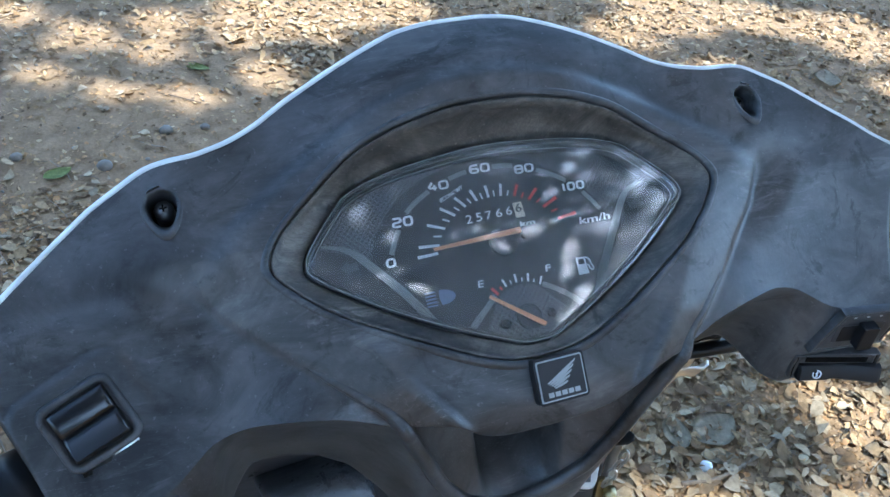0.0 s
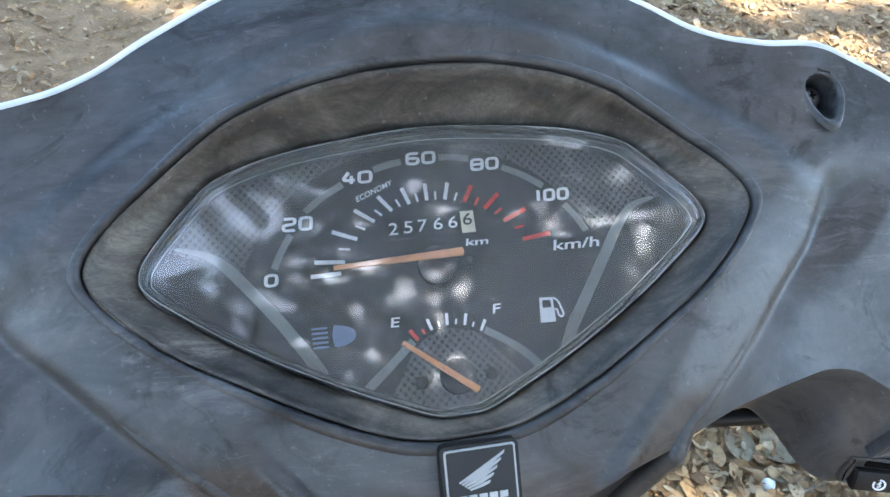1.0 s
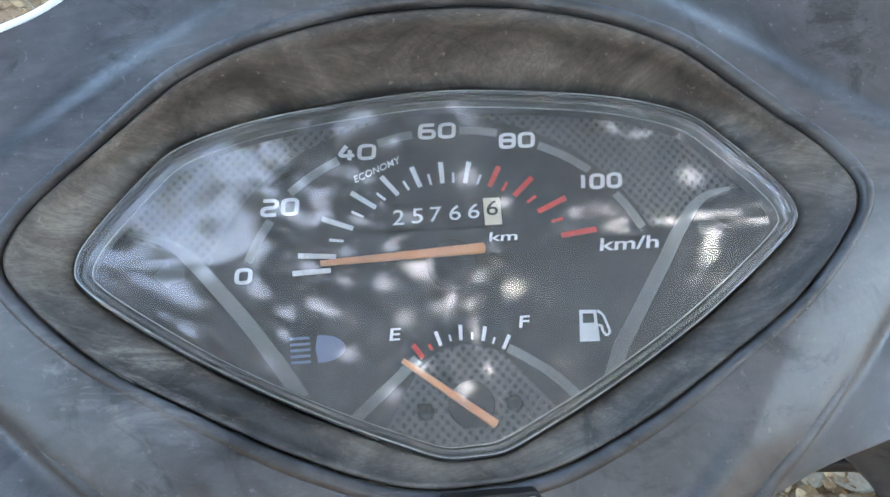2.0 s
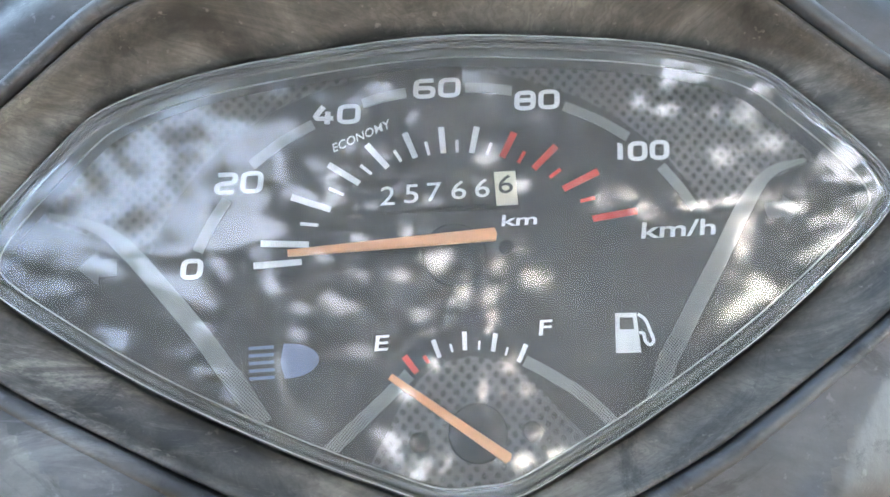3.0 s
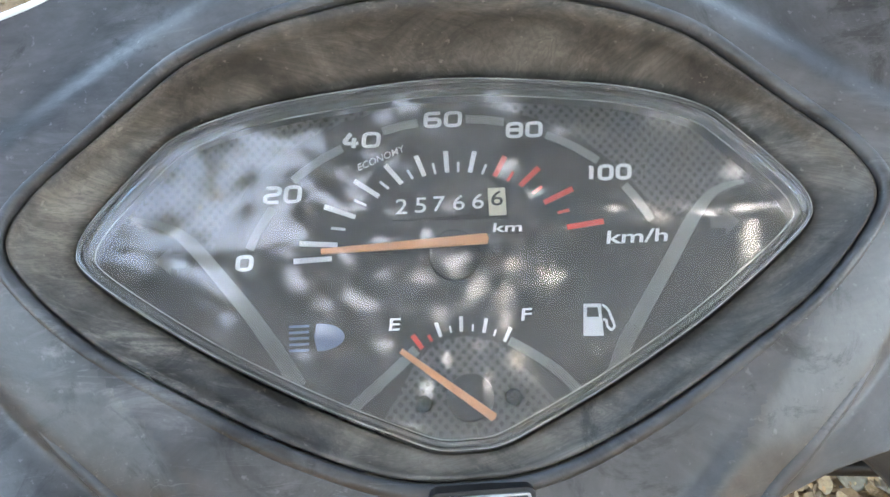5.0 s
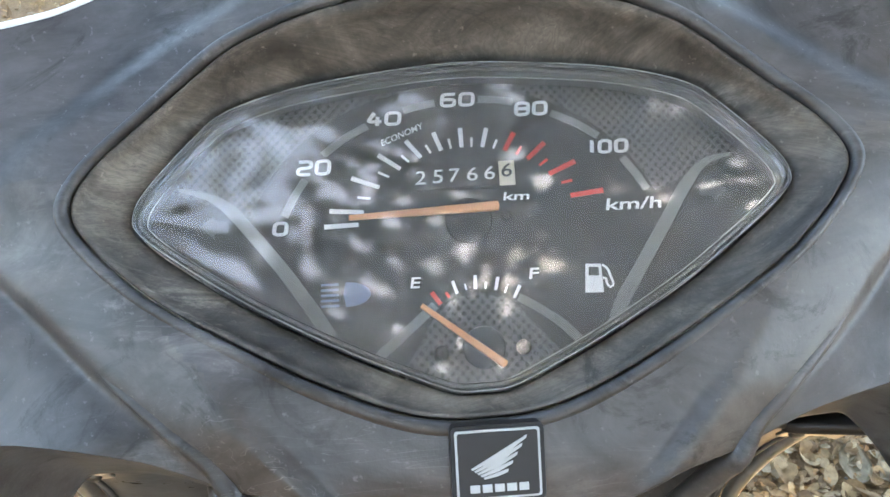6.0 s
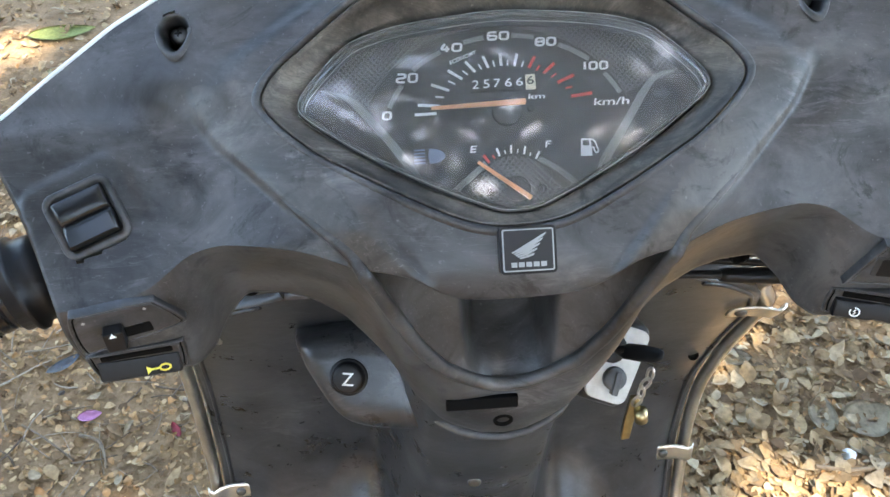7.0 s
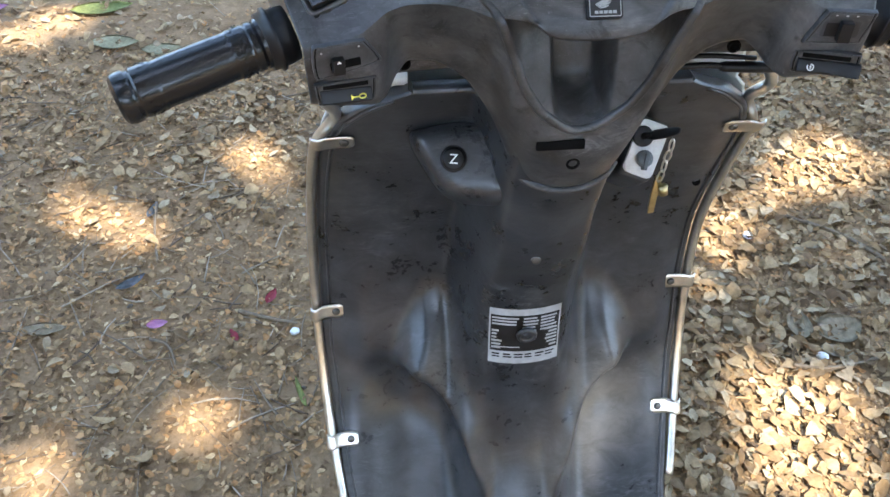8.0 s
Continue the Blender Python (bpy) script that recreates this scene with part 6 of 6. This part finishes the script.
def stone(x, y, s, material, label, seed):
    r = random.Random(seed)
    bm = bmesh.new()
    bmesh.ops.create_icosphere(bm, subdivisions=2, radius=s)
    for v in bm.verts:
        v.co *= 1 + 0.25 * noise.noise(v.co * (1.4 / s) + Vector((seed, 0, 0)))
        v.co.z *= 0.6
    ob = part("stone", bm, material, None)
    ob.matrix_world = pose(x, y, ground_z(x, y) + s * 0.3, 0, 0, r.uniform(0, 360))
    tagged(ob, label, "stone")


for k, (x, y, s, mat_, lab) in enumerate(((-0.093, 2.195, 0.022, ROCK, "small grey stone on bare earth"), (0.089, 2.353, 0.022, ROCK, "small grey stone on bare earth"),
                                          (0.205, 2.353, 0.016, ROCK, "pale pebble on bare earth"), (-0.326, 2.274, 0.018, ROCK, "pale pebble on bare earth"),
                                          (-0.132, 0.917, 0.011, CHALK, "small white chip among dry leaves"), (1.024, 1.232, 0.014, CHALK, "white chip among dry leaves"),
                                          (1.056, 0.822, 0.016, CHALK, "bluish white chip among dry leaves"))):
    stone(x, y, s, mat_, lab, k + 1)


def stick(pts, rad, label):
    bm = bmesh.new()
    path = spline([(x, y, ground_z(x, y) + 0.008) for x, y in pts], 5)
    tube(bm, path, np.linspace(rad, rad * 0.6, len(path)), 7)
    tagged(part("stick", bm, TWIG, None), label, "stick")


stick([(-0.497, 1.355), (-0.485, 1.25), (-0.461, 1.138)], 0.004, "straight pale dry stalk")
stick([(0.961, 0.797), (1.07, 0.785), (1.196, 0.819), (1.30, 0.86)], 0.006, "long pale bent dry twig")
stick([(-0.44, 0.90), (-0.40, 0.885), (-0.375, 0.83)], 0.004, "forked pale dry stalk")
stick([(-0.26, 0.98), (-0.19, 0.955), (-0.12, 0.935)], 0.005, "pale dry twig by the guard")
stick([(1.15, 1.30), (1.30, 1.22), (1.42, 1.05), (1.50, 0.92)], 0.006, "long pale dry twig in the drift")

# ---------------------------------------------------------------- unseen tree overhead, with gaps placed to let the sun through
LEAFC = litter_paint("canopy_leaf", ((0.0, (0.055, 0.073, 0.030)), (0.5, (0.085, 0.104, 0.046)), (1.0, (0.125, 0.142, 0.066))), 0.45, 0.5)
BARK = litter_paint("bark", ((0.0, (0.10, 0.075, 0.055)), (1.0, (0.16, 0.12, 0.09))))

SPOTS = [(-0.70, 1.33, 0.05), (-0.57, 1.24, 0.045), (-0.52, 1.26, 0.03), (-0.29, 1.57, 0.055), (-0.23, 1.47, 0.045), (-0.30, 0.69, 0.055), (-0.31, 0.64, 0.03),
         (-0.60, 0.58, 0.075), (0.88, 0.72, 0.09), (0.92, 0.60, 0.12), (0.82, 0.56, 0.07), (1.03, 0.70, 0.06), (0.97, 1.27, 0.07), (0.90, 1.22, 0.05), (1.27, 1.52, 0.08), (1.40, 1.60, 0.09), (1.18, 1.42, 0.05),
         (-0.96, 2.27, 0.11), (-1.05, 2.15, 0.08), (0.15, 3.12, 0.09), (-0.12, 3.04, 0.08), (0.12, 2.89, 0.07), (0.18, 2.56, 0.06), (-0.04, 2.62, 0.05), (0.46, 2.69, 0.08), (0.42, 2.98, 0.09), (0.68, 3.02, 0.10), (-0.25, 2.77, 0.05), (-0.36, 3.24, 0.08), (0.84, 3.14, 0.10), (1.08, 3.18, 0.12), (0.50, 3.25, 0.12),
         (2.30, 3.05, 0.22), (1.97, 2.85, 0.12), (3.05, 2.70, 0.22), (2.70, 2.90, 0.16), (1.48, 0.85, 0.12), (1.36, 0.60, 0.10), (1.65, 2.45, 0.09), (2.2, 2.45, 0.10), (2.9, 2.2, 0.10), (1.75, 1.15, 0.10), (-1.35, 1.65, 0.09)]


def build_canopy():
    """Leaf clumps on limbs; leaves that would stand in the way of the sun flecks are left out."""
    r = np.random.default_rng(21)
    n_clump = 5000
    cx, cy = r.uniform(-7.0, 8.5, n_clump), r.uniform(-9.0, 1.6, n_clump)
    thick = np.arange(n_clump) < 3300
    cx[thick], cy[thick] = r.uniform(-3.0, 6.6, 3300), r.uniform(-6.2, 1.7, 3300)
    front = np.arange(n_clump) >= n_clump - 200
    cx[front], cy[front] = r.uniform(-7.0, 9.0, 200), r.uniform(1.6, 7.5, 200)
    cz = 4.6 + r.gamma(2.0, 0.45, n_clump)
    per = 26
    c = np.repeat(np.stack([cx, cy, cz], 1), per, 0) + r.normal(0, (0.28, 0.28, 0.14), (n_clump * per, 3))
    s = np.array(SUN_WAY)
    ok = np.ones(len(c), bool)
    wide = np.repeat(~thick, per)
    spots = [(x, y, 0.0, q * (0.75 if y < 2.4 else 1.0)) for x, y, q in SPOTS]
    # sun on the earth behind the rider's place
    spots += [(r.uniform(-3.0, 3.4), r.uniform(-4.5, -0.5), 0.0, r.uniform(0.06, 0.22)) for _ in range(70)]
    fleck = RIDE @ Vector((0.105, 0.37, 0.47))
    spots += [(fleck.x, fleck.y, fleck.z, 0.035), (fleck.x - 0.02, fleck.y - 0.02, fleck.z - 0.06, 0.03)]
    for x, y, z, q in spots:
        d = c - np.array((x, y, z))
        along = d @ s
        off = np.linalg.norm(d - along[:, None] * s, axis=1)
        ok &= off > q + 0.055 + 0.07 * wide + r.uniform(-0.03, 0.03, len(c))
    # gaps of sky in the crown straight above
    here = np.array((0.18, 0.31, 1.18))
    cones = []
    knots = ((0.3, -1.2, 0.7), (3.0, -0.8, 1.0), (2.2, -2.7, 0.7), (-2.4, -0.9, 0.8), (-0.8, 0.7, 0.5), (-1.2, -0.7, 0.6))
    for k in range(1150):
        if k % 2:
            nx, ny, spread = knots[k % 6]
            nx, ny = r.normal(nx, spread), r.normal(ny, 0.7 * spread)
        else:
            nx, ny = r.uniform(-4.0, 4.6), r.uniform(-3.3, 2.2)
        if k % 12 == 0:
            nx, ny = r.uniform(-6.5, 7.5), r.uniform(-8.5, 2.0)
        way = np.array((nx, ny, 5.2)) - here
        q = r.uniform(0.018, 0.050)
        way /= np.linalg.norm(way)
        if way @ s > math.cos(radians(8)):
            continue
        cones.append((way, q + 0.03))
        d = c - here
        ok &= np.linalg.norm(d - (d @ way)[:, None] * way, axis=1) > q + 0.04 + 0.07 * wide
    c = c[ok]
    # leaves added along the sun's rays to block it between the flecks
    gx, gy = np.meshgrid(np.arange(-1.6, 2.7, 0.08), np.arange(0.25, 3.3, 0.08))
    shade = [(x, y, 0.0) for x, y in zip(gx.ravel(), gy.ravel())] + [(x, y, z) for x in np.arange(-0.1, 0.62, 0.07) for y, z in ((0.15, 1.10), (0.24, 1.12), (0.33, 1.16), (0.42, 0.8), (0.38, 0.5), (0.42, 0.65))]
    p = np.array(shade)
    p[:, :2] += r.normal(0, 0.02, (len(p), 2))
    free = np.ones(len(p), bool)
    for sx, sy, sz, q in spots:
        d = p - np.array((sx, sy, sz))
        free &= np.linalg.norm(d - (d @ s)[:, None] * s, axis=1) > q + 0.09
    p = np.repeat(p[free], 7, 0)
    more = p + s * ((r.uniform(3.6, 6.2, len(p)) - p[:, 2]) / s[2])[:, None] + r.normal(0, 0.03, (len(p), 3))
    free = np.ones(len(more), bool)
    d = more - here
    for way, q in cones:
        free &= np.linalg.norm(d - (d @ way)[:, None] * way, axis=1) > q
    more = more[free]
    wide = np.append(wide[ok], np.zeros(len(more), bool))
    c = np.vstack([c, more])
    n = len(c)
    ln, wd = r.uniform(0.11, 0.20, n), r.uniform(0.06, 0.10, n)
    ln, wd = ln * (1 + wide), wd * (1 + wide)
    a = r.normal(0, 1, (n, 3))
    a[:, 2] *= 0.5
    a /= np.linalg.norm(a, axis=1)[:, None]
    up = r.normal(0, 0.45, (n, 3)) + np.array((0, 0, 1.0))
    b = np.cross(a, up)
    b /= np.linalg.norm(b, axis=1)[:, None]
    k = np.cross(a, b)
    pts = []
    for t, w, h in ((-0.5, 0, 0), (-0.1, -0.5, 0.06), (-0.1, 0.5, 0.06), (0.25, -0.4, 0.04), (0.25, 0.4, 0.04), (0.5, 0, -0.1)):
        pts.append(c + a * (t * ln)[:, None] + b * (w * wd)[:, None] + k * (h * ln)[:, None])
    co = np.stack(pts, 1).reshape(-1, 3)
    fs = np.array(((0, 1, 2, 0), (1, 3, 4, 2), (3, 5, 4, 3)))
    f = (fs[None] + (np.arange(n) * 6)[:, None, None]).reshape(-1, 4)
    tree = new("shade_tree")
    tree.location = (-3.6, -4.2, 0)
    tagged(tree, "broad shade tree with dense green leaves over the earth", "tree")
    me = bpy.data.meshes.new("crown")
    me.from_pydata((co - np.array(tree.location)).tolist(), [], [tuple(q[:3]) if q[0] == q[3] else tuple(q) for q in f.tolist()])
    me.materials.append(LEAFC)
    crown = new("crown", me)
    crown.parent = tree
    # trunk and limbs are added out of view to carry the crown
    bm = bmesh.new()
    tube(bm, spline([(0, 0, -0.1), (0.05, 0.02, 1.2), (0.12, 0.05, 2.6), (0.3, 0.3, 4.2)], 6), np.linspace(0.26, 0.16, 19), 14)
    part("trunk", bm, BARK, tree, "rough brown trunk")
    rr = random.Random(6)
    for k in range(9):
        w = 2 * math.pi * k / 9 + rr.uniform(-0.2, 0.2)
        ln_ = rr.uniform(3.0, 6.5)
        z0 = rr.uniform(2.4, 4.0)
        path = spline([(0.15, 0.1, z0), (math.cos(w) * ln_ * 0.35, math.sin(w) * ln_ * 0.35, z0 + 1.2), (math.cos(w + 0.15) * ln_ * 0.7, math.sin(w + 0.15) * ln_ * 0.7, 5.3), (math.cos(w + 0.1) * ln_, math.sin(w + 0.1) * ln_, 5.9)], 6)
        bm = bmesh.new()
        tube(bm, path, np.linspace(0.10, 0.018, len(path)), 8)
        part("limb", bm, BARK, tree)


build_canopy()


def build_foliage_belt():
    """An unseen belt of foliage added all round to block low sky, seen only in the gloss of the plastic."""
    r = np.random.default_rng(8)
    n = 13000
    w = np.append(r.uniform(0, 2 * math.pi, 9000), r.normal(1.5 * math.pi, 0.6, 4000))
    d = r.uniform(13, 24, n)
    c = np.stack([d * np.cos(w), d * np.sin(w), r.uniform(0.2, 1.0, n) * (4.6 + 1.3 * np.sin(w * 5) + 0.7 * np.sin(w * 11 + 1)) * (1 + 0.40 * np.exp(-((w - 1.5 * math.pi) / 0.7) ** 2))], 1)
    s = r.uniform(0.25, 0.6, n)
    a = r.normal(0, 1, (n, 3))
    a /= np.linalg.norm(a, axis=1)[:, None]
    b = np.cross(a, r.normal(0, 1, (n, 3)))
    b /= np.linalg.norm(b, axis=1)[:, None]
    co = np.stack([c - a * s[:, None], c - b * s[:, None] * 0.6, c + a * s[:, None], c + b * s[:, None] * 0.6], 1).reshape(-1, 3)
    f = (np.arange(4)[None] + 4 * np.arange(n)[:, None]).tolist()
    stuff("unseen_foliage_belt", co, [tuple(q) for q in f], LEAFC, "unseen belt of green foliage added to block the low sky", "woods")


build_foliage_belt()
